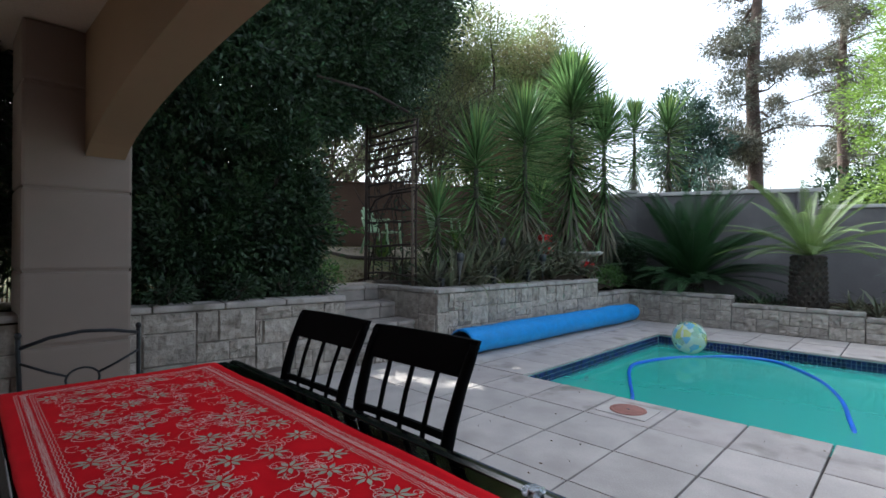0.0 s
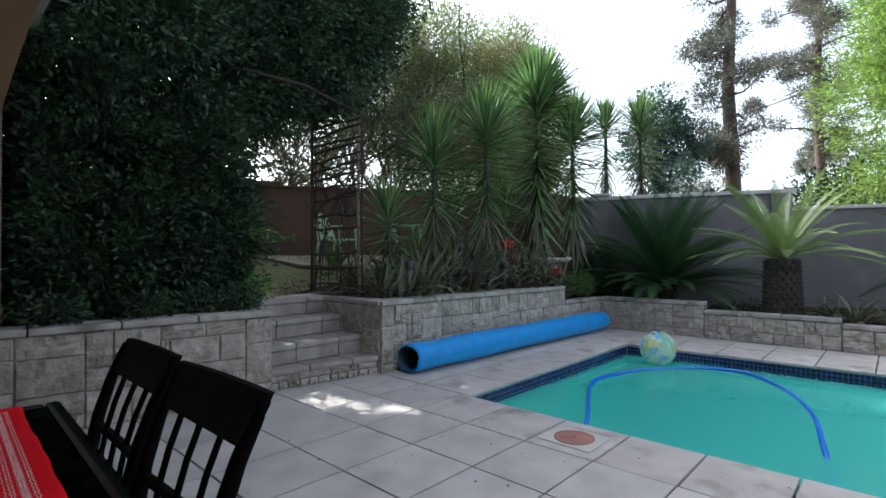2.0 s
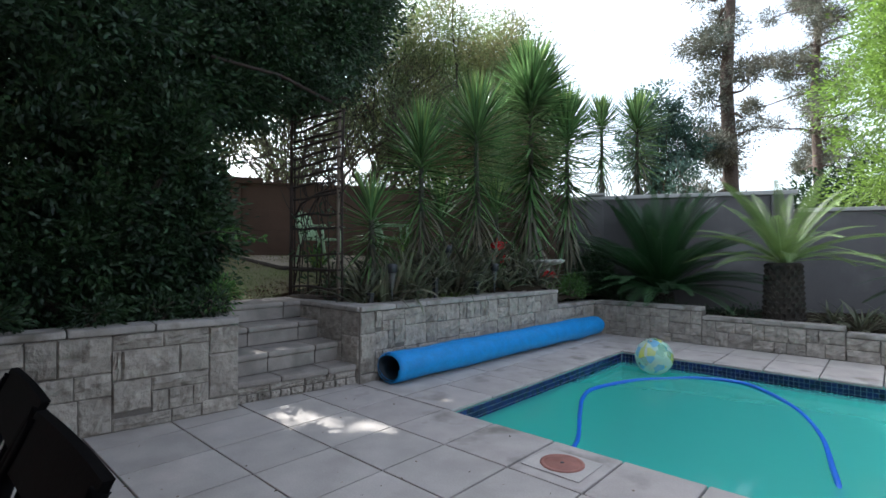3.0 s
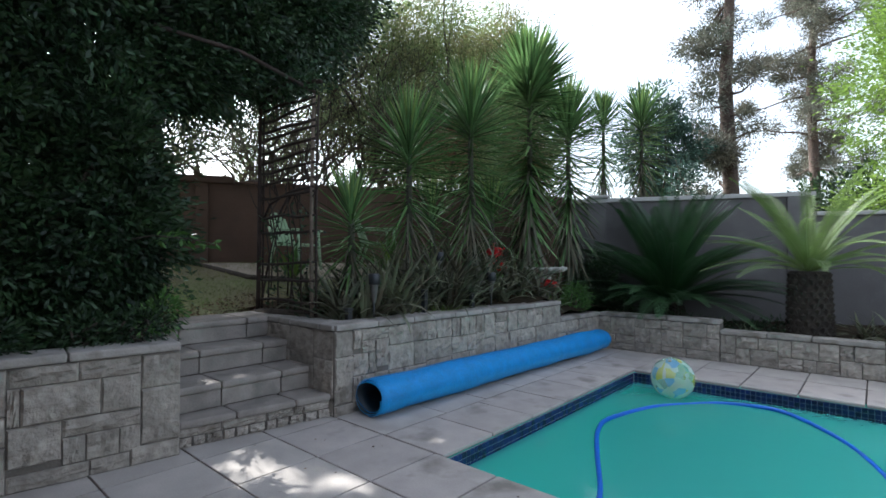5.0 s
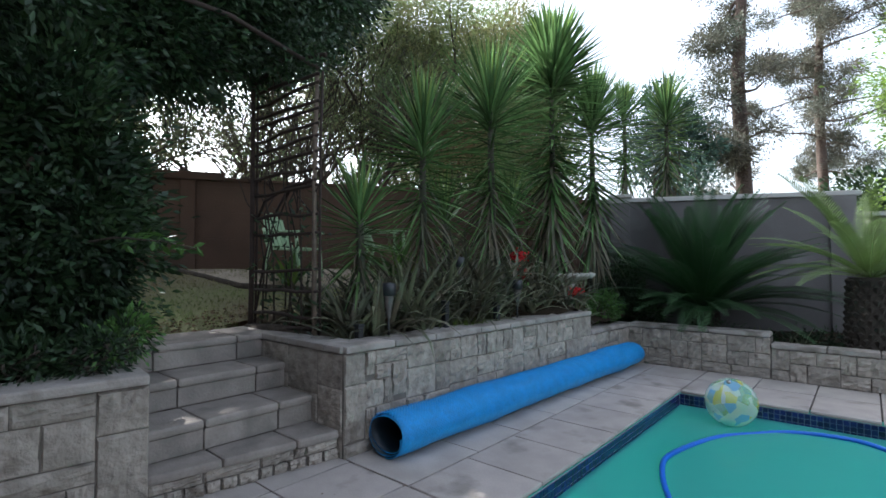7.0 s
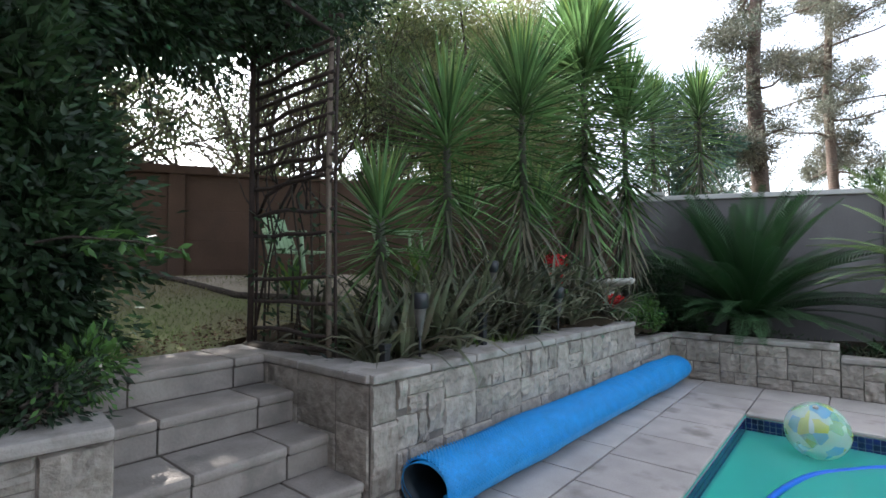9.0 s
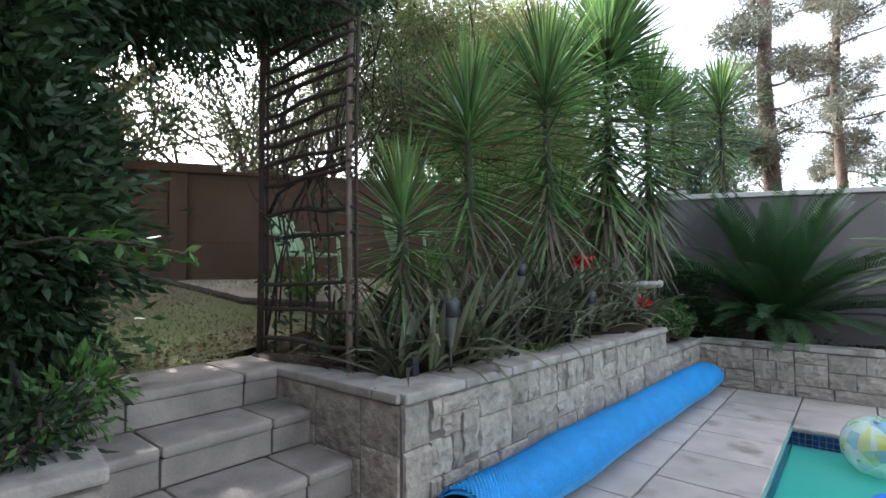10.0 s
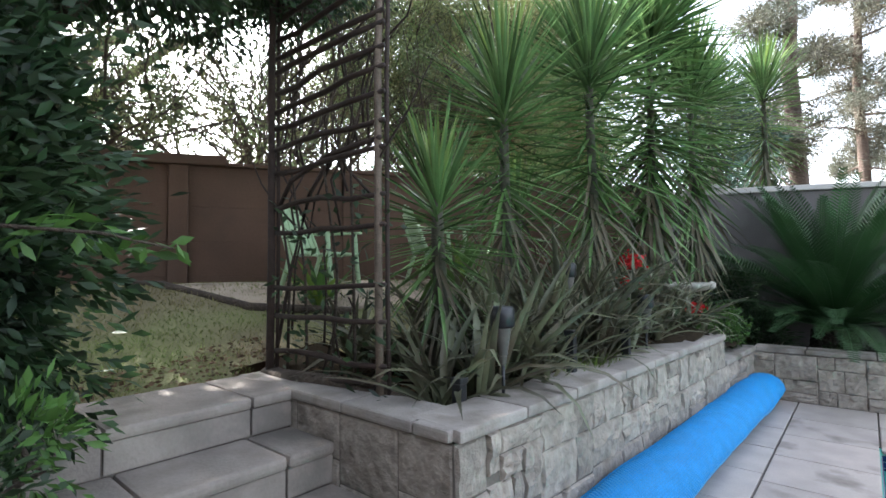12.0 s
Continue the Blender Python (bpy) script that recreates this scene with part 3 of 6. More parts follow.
# ---------- pool cover, ball, hose, lid ----------
def cover_roll():
    a, b = Vector((-1.045, 0.20, 0)), Vector((-0.89, 4.62, 0))
    m, ln = along(a[:2], b[:2])
    root = base("pool_cover_roll", *a, "rolled up blue bubble pool cover lying beside the planter wall", "pool cover")
    turn = pose(0, 0, 0, 0, 0, math.degrees(math.atan2(b.y - a.y, b.x - a.x)))
    bm = bmesh.new()
    nr, nl = 88, 60
    grid = []
    for i in range(nl + 1):
        s = i / nl
        ring = []
        sag = 1 + 0.03 * math.sin(s * 9) + 0.02 * math.sin(s * 23 + 1)
        for k in range(nr + 1):
            th = 2 * math.pi * 2.25 * k / nr + math.pi
            r = (0.162 - 0.030 * (1 - k / nr)) * sag
            squash = 0.93 + 0.03 * math.sin(s * 5)
            x = ln * s + (0.02 * math.sin(th * 1.3 + 2) if i in (0, nl) else 0)
            ring.append(bm.verts.new((x, math.cos(th) * r * 1.15, 0.150 + math.sin(th) * r * squash + 0.004 * math.sin(s * 30 + th) + 0.003 * math.sin(s * 71 + 2 * th) * math.sin(th * 3 + s * 19))))
        grid.append(ring)
    for i in range(nl):
        for k in range(nr):
            bm.faces.new((grid[i][k], grid[i + 1][k], grid[i + 1][k + 1], grid[i][k + 1]))
    bmesh.ops.reverse_faces(bm, faces=bm.faces)
    lo = min(v.co.z for v in bm.verts)
    bmesh.ops.translate(bm, vec=(0, 0, -lo + 0.002), verts=bm.verts)
    ob = part("sheet", bm, M_BLUE, root, smooth=True, where=turn)
    # Inner faces of the sheet get the painted shade colour.
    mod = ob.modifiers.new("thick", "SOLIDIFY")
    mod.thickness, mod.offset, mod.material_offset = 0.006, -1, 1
    ob.data.materials.append(M_ROLLSHADE)
    # bubbles of the sheet
    n = 0
    vs, fs = [], []
    for i in range(330):
        for k in range(22):
            th = 2 * math.pi * k / 40 + (0.078 if i % 2 else 0) - 0.15
            s = (i + 0.5) / 330
            sag = 1 + 0.03 * math.sin(s * 9) + 0.02 * math.sin(s * 23 + 1)
            r = 0.1625 * sag
            squash = 0.93 + 0.03 * math.sin(s * 5)
            c = np.array((ln * s, math.cos(th) * r * 1.15, 0.150 + math.sin(th) * r * squash + 0.004 * math.sin(s * 30 + th) - lo + 0.002))
            nrm = np.array((0, math.cos(th), math.sin(th)))
            t2 = np.array((0, -math.sin(th), math.cos(th)))
            b0 = len(vs)
            for q in range(5):
                an = 2 * math.pi * q / 5
                vs.append(c + np.array((math.cos(an) * 0.0062, 0, 0)) + t2 * math.sin(an) * 0.0075 - nrm * 0.001)
            vs.append(c + nrm * 0.0065)
            fs += [(b0 + q, b0 + (q + 1) % 5, b0 + 5) for q in range(5)]
    tagged(raw("bubble_texture", vs, fs, M_BLUE, root, smooth=True, where=turn), kind="stuff")
    # Added dark tube, so the open end looks deep in shade.
    tube("core", [turn @ Vector((0.5, 0, 0.13)), turn @ Vector((ln - 0.06, 0, 0.13))], 0.10, M_ROLLSHADE, root, 14, label="dark tube standing in for shade inside the roll")


cover_roll()

ball = base("beach_ball", 0.57, 3.22, -0.165, "inflated clear beach ball with a world map floating in the pool", "ball")
bm = bmesh.new()
bmesh.ops.create_uvsphere(bm, u_segments=32, v_segments=18, radius=0.23, matrix=Matrix.Translation((0, 0, 0.22)))
part("skin", bm, M_BALL, ball, smooth=True)
lathe("valve", [(0.0, 0.0), (0.02, 0.0), (0.02, 0.008), (0.0, 0.01)], M_BATH, ball, 12, where=pose(0, -0.1, 0.43, 25, 0, 0))

hose_pts = [(1.02, 0.10), (0.92, 0.50), (0.62, 1.13), (0.42, 1.60), (0.37, 2.0), (0.54, 2.68), (0.78, 3.05), (1.02, 3.28), (1.38, 3.36), (1.68, 3.24), (2.10, 2.68), (2.36, 1.95), (2.50, 1.15), (2.56, 0.80), (2.58, 0.65)]
hp = []
for k in range(len(hose_pts) - 1):
    p0, p1, p2, p3 = (Vector((*hose_pts[min(max(k + d, 0), len(hose_pts) - 1)], 0)) for d in (-1, 0, 1, 2))
    for q in range(10):
        t = q / 10
        p = 0.5 * ((2 * p1) + (p2 - p0) * t + (2 * p0 - 5 * p1 + 4 * p2 - p3) * t * t + (3 * p1 - p0 - 3 * p2 + p3) * t ** 3)
        p.z = -0.146 - 0.25 * max(0, (k + t - 12.2) / 2) ** 1.5 - 0.012 * math.sin(k * 1.3 + t * 1.3)
        hp.append(p)
hose = base("pool_hose", 1.0, 0.05, -0.146, "long ribbed blue suction hose floating on the pool", "hose")
off = Vector((1.0, 0.05, -0.146))
tube("hose", [p - off for p in hp], [0.019 + (0.0015 if i % 2 else 0) for i in range(len(hp))], M_HOSE, hose, 10)
cleaner = base("pool_cleaner", 2.58, 0.62, -0.40, "blue pool cleaner with a skirt under the water", "pool cleaner")
lathe("skirt", [(0.0, 0.05), (0.10, 0.06), (0.20, 0.02), (0.23, 0.0), (0.22, -0.012), (0.0, -0.01)], M_HOSE, cleaner, 28, wave=0.08, waves=9)
lathe("body", [(0.0, 0.2), (0.05, 0.2), (0.07, 0.12), (0.10, 0.062)], M_HOSE, cleaner, 18)
inlet = base("return_inlet", 0.02, 1.3, -0.27, "round dark return inlet in the pool side", "pool inlet")
lathe("ring", [(0.03, 0.0), (0.045, 0.0), (0.045, 0.012), (0.03, 0.012)], M_BATH, inlet, 16, where=pose(0, 0, 0, 0, -90, 0))
lathe("eyeball", [(0.0, 0.006), (0.029, 0.004)], M_LAMP, inlet, 16, where=pose(0.0, 0, 0, 0, 90, 0))

lid = base("skimmer_lid", 1.24, -0.33, 0.0, "round terracotta coloured skimmer lid set in the paving", "skimmer lid")
lathe("lid", [(0.0, 0.012), (0.11, 0.013), (0.115, 0.009), (0.12, 0.012), (0.14, 0.011), (0.142, 0.0)], M_LID, lid, 40)
lathe("finger_hole", [(0.0, 0.0145), (0.012, 0.0145), (0.013, 0.012)], M_LAMP, lid, 12)
boxed("collar", (-0.2, 0.2, -0.17, 0.17, 0.001, 0.006), M_PAVER, lid, "pale square concrete collar", 0.002)


# ---------- dining table and chairs ----------
def dining_table():
    t = base("dining_table", 1.36, -3.62, -0.028, "black framed dining table with a dark green glass top", "table", turn=-1.5)
    for y0, y1 in ((-0.5, -0.445), (0.445, 0.5)):
        boxed("rail", (-1.02, 1.0, y0, y1, 0.672, 0.728), M_TABLE, t, bevel=0.02)
    for x0, x1 in ((-1.02, -0.97), (0.945, 1.0)):
        boxed("end_rail", (x0, x1, -0.443, 0.443, 0.674, 0.726), M_TABLE, t, bevel=0.016)
    boxed("glass", (-0.969, 0.944, -0.444, 0.444, 0.712, 0.722), M_GLASS, t, "green tinted glass top", 0.001)
    for s in (-1, 1):
        for y in (-1, 1):
            tube("leg", [(s * 0.93, y * 0.43, 0.028), (s * 0.88, y * 0.38, 0.2), (s * 0.80, y * 0.36, 0.42), (s * 0.86, y * 0.42, 0.60), (s * 0.93, y * 0.44, 0.675)], [0.026, 0.024, 0.022, 0.024, 0.028], M_BLACK, t, 8)
        tube("cross_bar", [(s * 0.80, -0.36, 0.40), (s * 0.80, 0.0, 0.44), (s * 0.80, 0.36, 0.40)], 0.014, M_BLACK, t, 8)
    tube("stretcher", [(-0.80, 0.0, 0.43), (0.0, 0.0, 0.44), (0.80, 0.0, 0.43)], 0.014, M_BLACK, t, 8)
    return t


def tablecloth():
    c = base("tablecloth", 1.36, -3.62, 0.701, "red cotton tablecloth with cream floral embroidery", "tablecloth", turn=-1.5)
    X0, X1, Y0, Y1 = -0.99, 0.94, -0.44, 0.37
    nx, ny = 110, 50

    def hgt(x, y):
        return 0.0025 + 0.0035 * (0.5 + noise.noise(Vector((x * 5, y * 5, 3)))) + 0.004 * max(0, noise.noise(Vector((x * 2.2 + y * 6, y * 1.3, 9)))) + 0.003 * math.exp(-((y + 0.04) / 0.012) ** 2)
    vs, fs = [], []
    for i in range(nx + 1):
        for j in range(ny + 1):
            x, y = X0 + (X1 - X0) * i / nx, Y0 + (Y1 - Y0) * j / ny
            edge = 0.006 * noise.noise(Vector((x * 6, y * 6, 1)))
            vs.append((x + (edge if i in (0, nx) else 0), y + (edge if j in (0, ny) else 0), hgt(x, y)))
    for i in range(nx):
        for j in range(ny):
            a = i * (ny + 1) + j
            fs.append((a, a + ny + 1, a + ny + 2, a + 1))
    cloth = raw("cloth", vs, fs, M_RED, c, smooth=True)
    sol = cloth.modifiers.new("thick", "SOLIDIFY")
    sol.thickness, sol.offset = 0.0015, -1

    def ribbon(V, F, pts, w):
        prev = None
        for i, p in enumerate(pts):
            a, b = pts[max(i - 1, 0)], pts[min(i + 1, len(pts) - 1)]
            dx, dy = b[0] - a[0], b[1] - a[1]
            q = math.hypot(dx, dy) or 1
            nx_, ny_ = -dy / q * w / 2, dx / q * w / 2
            z = hgt(p[0], p[1]) + 0.0018
            V += [(p[0] + nx_, p[1] + ny_, z), (p[0] - nx_, p[1] - ny_, z)]
            k = len(V)
            if prev is not None:
                F.append((prev - 2, prev - 1, k - 1, k - 2))
            prev = k

    def flower(V, F, cx, cy, r, n, rot):
        for p in range(n):
            a = rot + 2 * math.pi * p / n
            k = len(V)
            for rr, da in ((0.12, 0), (0.5, 0.33), (0.72, 0.16), (1.0, 0.0), (0.72, -0.16), (0.5, -0.33)):
                x, y = cx + math.cos(a + da) * r * rr, cy + math.sin(a + da) * r * rr
                V.append((x, y, hgt(x, y) + 0.0026))
            F.append((k, k + 5, k + 4, k + 3, k + 2, k + 1))
    rr = random.Random(5)
    V, F, V2, F2 = [], [], [], []
    spots = []
    tries = 0
    while len(spots) < 84 and tries < 9000:
        tries += 1
        x, y = rr.uniform(X0 + 0.16, X1 - 0.02), rr.uniform(Y0 + 0.14, Y1 - 0.14)
        if all(math.hypot(x - a, y - b) > 0.10 for a, b in spots):
            spots.append((x, y))
    for k, (x, y) in enumerate(spots):
        big = k % 3 != 2
        flower(V, F, x, y, 0.044 if big else 0.026, 7 if big else 5, rr.uniform(0, 6))
        if big:
            a = rr.uniform(0, 6.28)
            flower(V, F, x + 0.05 * math.cos(a), y + 0.05 * math.sin(a), 0.018, 3, a + 1)
        for q in range(6):
            a0 = rr.uniform(0, 6.28)
            turn = rr.choice((-1, 1)) * rr.uniform(18, 60)
            px, py, pts = x + 0.03 * math.cos(a0), y + 0.03 * math.sin(a0), []
            for s in range(16):
                pts.append((px, py))
                px += math.cos(a0) * 0.007
                py += math.sin(a0) * 0.007
                a0 += turn * 0.007 * (1 if s < 9 else 2.2)
            if all(X0 + 0.13 < a < X1 - 0.03 and Y0 + 0.11 < b < Y1 - 0.11 for a, b in pts):
                ribbon(V2, F2, pts, 0.0022)
                ex, ey = pts[8]
                flower(V2, F2, ex, ey, 0.010, 3, a0)
    def bordered(inset):
        """The three embroidered sides of the border, that far in from the hem."""
        xa, ya, yb = X0 + inset + 0.02, Y0 + inset, Y1 - inset
        wave = 0.0022
        return ([(xa + wave * math.sin(s * 1.9), ya + (yb - ya) * s / 90) for s in range(91)],
                [(xa + (X1 - xa) * s / 200, yb + wave * math.sin(s * 1.7)) for s in range(201)],
                [(xa + (X1 - xa) * s / 200, ya + wave * math.sin(s * 1.6)) for s in range(201)])
    for inset, w in ((0.046, 0.002), (0.053, 0.002), (0.090, 0.002), (0.097, 0.002), (0.106, 0.0015)):
        for line in bordered(inset):
            ribbon(V2, F2, line, w)
    for line in bordered(0.0715):
        (xa, ya), (xb, yb) = line[0], line[-1]
        n = int(math.hypot(xb - xa, yb - ya) / 0.0105)
        for k in range(n):
            flower(V2, F2, xa + (xb - xa) * k / n, ya + (yb - ya) * k / n, 0.0115, 6, k)
    tagged(raw("embroidery", V, F, M_EMB, c, "cream flower embroidery"), kind="stuff")
    tagged(raw("thread_work", V2, F2, M_EMB2, c, "pale pink scroll and border stitching"), kind="stuff")


def dining_chair(x, y, turn):
    c = base("dining_chair", x, y, 0, "black wooden dining chair with slatted back at the table", "chair", "chairs at the dining table", turn)

    def lean(z):
        return 0.20 + 0.02 * (z - 0.45) / 0.5 + 0.13 * max(0, (z - 0.5) / 0.5) ** 2
    for s in (-1, 1):
        bm = bmesh.new()
        pts = [(s * (0.215 + 0.07 * max(0, z - 0.45)), (lean(z) if z > 0.45 else 0.20 + 0.05 * (0.45 - z)), z) for z in (0.0, 0.2, 0.45, 0.6, 0.72, 0.84, 0.93, 0.965)]
        sweep(bm, pts, [0.020, 0.022, 0.024, 0.023, 0.022, 0.020, 0.019, 0.018], 8)
        part("back_leg", bm, M_BLACK, c, smooth=True)
        boxed("front_leg", (s * 0.2 - 0.02, s * 0.2 + 0.02, -0.22, -0.18, 0.0, 0.42), M_BLACK, c, bevel=0.004)
    boxed("seat", (-0.225, 0.225, -0.23, 0.20, 0.425, 0.465), M_BLACK, c, bevel=0.014)

    def rail(name, z0, z1, thick, bow):
        vs, fs = [], []
        nn = 14
        for i in range(nn + 1):
            s = -1 + 2 * i / nn
            x = s * (0.21 + 0.045 * (z0 - 0.45))
            for z in (z0, z1 + (0.003 * (1 - s * s) if name == "top_rail" else 0)):
                yy = lean(z) + bow * (1 - s * s)
                x2 = s * ((0.228 if name == "top_rail" else 0.208) + 0.07 * (z - 0.45))
                vs += [(x2, yy - thick / 2, z), (x2, yy + thick / 2, z)]
        for i in range(nn):
            a, b = 4 * i, 4 * i + 4
            fs += [(a, b, b + 2, a + 2), (a + 1, a + 3, b + 3, b + 1), (a, a + 1, b + 1, b), (a + 2, b + 2, b + 3, a + 3)]
        fs += [(0, 2, 3, 1), (4 * nn, 4 * nn + 1, 4 * nn + 3, 4 * nn + 2)]
        raw(name, vs, fs, M_BLACK, c)
    rail("top_rail", 0.868, 0.982, 0.018, 0.002)
    rail("cross_rail", 0.678, 0.70, 0.016, 0.006)
    rail("lower_rail", 0.52, 0.545, 0.018, 0.006)
    for q in (-0.5, 0.0, 0.5):
        pts = [(q * (0.215 + 0.07 * (z - 0.45)), lean(z) + 0.004, z) for z in (0.53, 0.62, 0.7, 0.78, 0.89)]
        tube("spindle", pts, 0.0095, M_BLACK, c, 6)
    return c


dining_table()
tablecloth()
dining_chair(1.02, -3.285, 0)
dining_chair(1.628, -3.30, 1)
foil = base("foil_ornament", 2.27, -3.21, 0.701, "small crumpled silver foil bit on the table corner", "ornament")
bm = bmesh.new()
bmesh.ops.create_icosphere(bm, subdivisions=3, radius=0.026)
for vtx in bm.verts:
    vtx.co *= 1 + 0.5 * noise.noise(vtx.co * 70)
    vtx.co.z = vtx.co.z * 0.55 + 0.012
part("foil", bm, M_FOIL, foil)

iron = base("iron_chair", -0.28, -3.65, -0.045, "black wrought iron garden chair with a ring in its back", "chair")
for s in (-1, 1):
    tube("back_post", [(0.0, s * 0.25, 0.045), (0.0, s * 0.255, 0.45), (-0.04, s * 0.265, 0.80), (-0.045, s * 0.265, 0.86)], 0.011, M_IRON, iron)
    lathe("knob", [(0.0, 0.895), (0.012, 0.888), (0.016, 0.875), (0.012, 0.862), (0.0, 0.858)], M_IRON, iron, 10, where=pose(-0.045, s * 0.265, 0))
    tube("front_leg", [(0.42, s * 0.24, 0.045), (0.40, s * 0.24, 0.44)], 0.011, M_IRON, iron)
    tube("diagonal", [(-0.02, s * 0.26, 0.74), (-0.02, s * 0.15, 0.68), (-0.02, s * 0.07, 0.645)], 0.007, M_IRON, iron, 6)
tube("top_bar", [(-0.04, -0.265, 0.81), (-0.045, -0.14, 0.852), (-0.045, 0.0, 0.872), (-0.045, 0.14, 0.862), (-0.04, 0.265, 0.835)], 0.010, M_IRON, iron)
tube("ring", [(-0.02, 0.075 * math.cos(a / 20 * 6.28318), 0.62 + 0.06 * math.sin(a / 20 * 6.28318)) for a in range(20)], 0.006, M_IRON, iron, 6, closed=True)
boxed("seat", (0.0, 0.43, -0.25, 0.25, 0.44, 0.465), M_IRON, iron, bevel=0.01)

# ---------- trellis arch ----------
trellis = base("trellis", -2.4, 0.15, 0.72, "rustic rusted trellis of twisted branches beside the stair", "trellis")
LP = [(-0.45, -0.03, 0.0), (-0.455, -0.02, 0.8), (-0.46, -0.02, 1.6), (-0.44, -0.03, 2.3), (-0.43, -0.02, 2.5)]
RP = [(0.50, 0.03, -0.02), (0.49, 0.03, 0.5), (0.50, 0.02, 1.1), (0.49, 0.03, 1.7), (0.50, 0.04, 2.3)]
tube("post", LP, [0.026, 0.024, 0.022, 0.022, 0.024], M_RUST, trellis, label="dark rusty post")
tube("post", RP, [0.020, 0.021, 0.019, 0.02, 0.016], M_WOODPOST, trellis, label="pale weathered post")
tube("post", [(p[0] + 0.035, p[1] + 0.03, p[2]) for p in RP], 0.012, M_RUST, trellis)
tube("post", [(p[0] + 0.03, p[1] + 0.03, p[2]) for p in LP], 0.012, M_RUST, trellis)
for k, z in enumerate((0.10, 0.22, 0.44, 0.60, 0.93, 1.10, 1.32, 1.48, 1.60, 1.72, 1.84, 1.95, 2.05, 2.17, 2.28)):
    a, b = PYR.uniform(-0.02, 0.02), PYR.uniform(-0.02, 0.03)
    mid = PYR.uniform(-0.02, 0.02)
    tube("rung", [(-0.47, 0.0, z + a), (-0.22, PYR.uniform(-0.02, 0.02), z + mid), (0.05, PYR.uniform(-0.02, 0.02), z + mid * 0.5 + 0.01), (0.3, 0, z + b), (0.54, 0.03, z + b + 0.01)], [0.018, 0.016, 0.017, 0.016, 0.013], M_RUST, trellis, 6)
tube("brace", [(-0.45, 0.02, 0.22), (-0.3, 0.02, 0.7), (-0.12, 0.03, 1.15), (0.05, 0.02, 1.3)], 0.012, M_RUST, trellis, 6)
tube("brace", [(-0.44, 0.02, 1.10), (-0.3, 0.02, 1.26), (0.1, 0.02, 1.36), (0.52, 0.02, 1.38)], 0.015, M_RUST, trellis, 6)
tube("beam", [(-0.43, -1.9, 2.42), (-0.44, -1.0, 2.46), (-0.44, 0.1, 2.44), (-0.42, 0.4, 2.5)], 0.022, M_RUST, trellis, 7)
tube("beam", [(-0.5, 0.02, 2.40), (0.0, 0.0, 2.52), (0.6, 0.05, 2.42)], 0.022, M_RUST, trellis, 7)
tube("beam", [(0.5, 0.05, 2.33), (0.48, -0.7, 2.5), (0.45, -1.4, 2.5)], 0.018, M_RUST, trellis, 7)
for k in range(4):
    x0 = -0.38 + 0.22 * k
    tube("vine", [(x0, 0.05, 0.0), (x0 + PYR.uniform(-0.12, 0.12), 0.06, 0.7), (x0 + PYR.uniform(-0.2, 0.2), 0.03, 1.4), (x0 + PYR.uniform(-0.25, 0.25), 0.06, 2.0), (x0 + PYR.uniform(-0.3, 0.3), 0.03, 2.55)], [0.011, 0.009, 0.008, 0.007, 0.005], M_BARK, trellis, 5)
TW = random.Random(21)
for k in range(26):
    x0, z0 = TW.uniform(-0.5, 0.5), TW.uniform(0.9, 1.9)
    dx, dz = TW.uniform(-0.5, 0.5), TW.uniform(0.25, 0.9)
    tube("twig", [(x0 + dx * f + TW.uniform(-0.05, 0.05), 0.05 + TW.uniform(-0.04, 0.10), z0 + dz * f + TW.uniform(-0.04, 0.04)) for f in (0, 0.3, 0.6, 1.0)], [0.008, 0.007, 0.006, 0.003], M_RUST, trellis, 5)
for k in range(5):
    x0, z0 = TW.uniform(-0.45, 0.45), TW.uniform(0.02, 0.4)
    dx, dz = TW.uniform(-0.6, 0.6), TW.uniform(0.2, 0.8)
    tube("twig", [(x0 + dx * f, 0.04 + TW.uniform(-0.03, 0.10), z0 + dz * math.sin(f * 1.8)) for f in (0, 0.35, 0.7, 1.0)], [0.008, 0.007, 0.006, 0.003], M_RUST, trellis, 5)
c = np.column_stack([RNG.uniform(-0.45, 0.6, 260), RNG.normal(0.05, 0.05, 260), RNG.uniform(0.0, 1.2, 260)])
leaves("vine_leaves", c, RNG.normal(size=(260, 3)), 0.07, 0.03, M_DARKLEAF, trellis)
c = np.column_stack([RNG.uniform(-0.5, 0.75, 1500), RNG.normal(0.0, 0.14, 1500), RNG.normal(2.55, 0.14, 1500)])
leaves("top_leaves", c, RNG.normal(size=(1500, 3)), 0.06, 0.025, M_DARKLEAF, trellis)

# ---------- things in the planter ----------
def blade_mesh(name, length, width, droop, segs, material, rise=1.0):
    """A blade rooted at the origin that goes out along x and bends down."""
    bm = bmesh.new()
    rows, x, z, a = [], 0.0, 0.0, 0.0
    for i in range(segs + 1):
        f = i / segs
        w = width * (0.55 + 0.9 * f if f < 0.3 else 0.82 * (1 - ((f - 0.3) / 0.7) ** 1.6) + 0.02)
        rows.append([bm.verts.new((x, -w / 2, z + w * 0.22)), bm.verts.new((x, 0, z)), bm.verts.new((x, w / 2, z + w * 0.22))])
        a -= droop / segs * (0.3 + 1.4 * f)
        x += math.cos(a) * length / segs
        z += math.sin(a) * length / segs
    for r0, r1 in zip(rows, rows[1:]):
        bm.faces.new((r0[0], r0[1], r1[1], r1[0]))
        bm.faces.new((r0[1], r0[2], r1[2], r1[1]))
    me = bpy.data.meshes.new(name)
    bm.to_mesh(me)
    bm.free()
    me.materials.append(material)
    me.polygons.foreach_set("use_smooth", [True] * len(me.polygons))
    return me


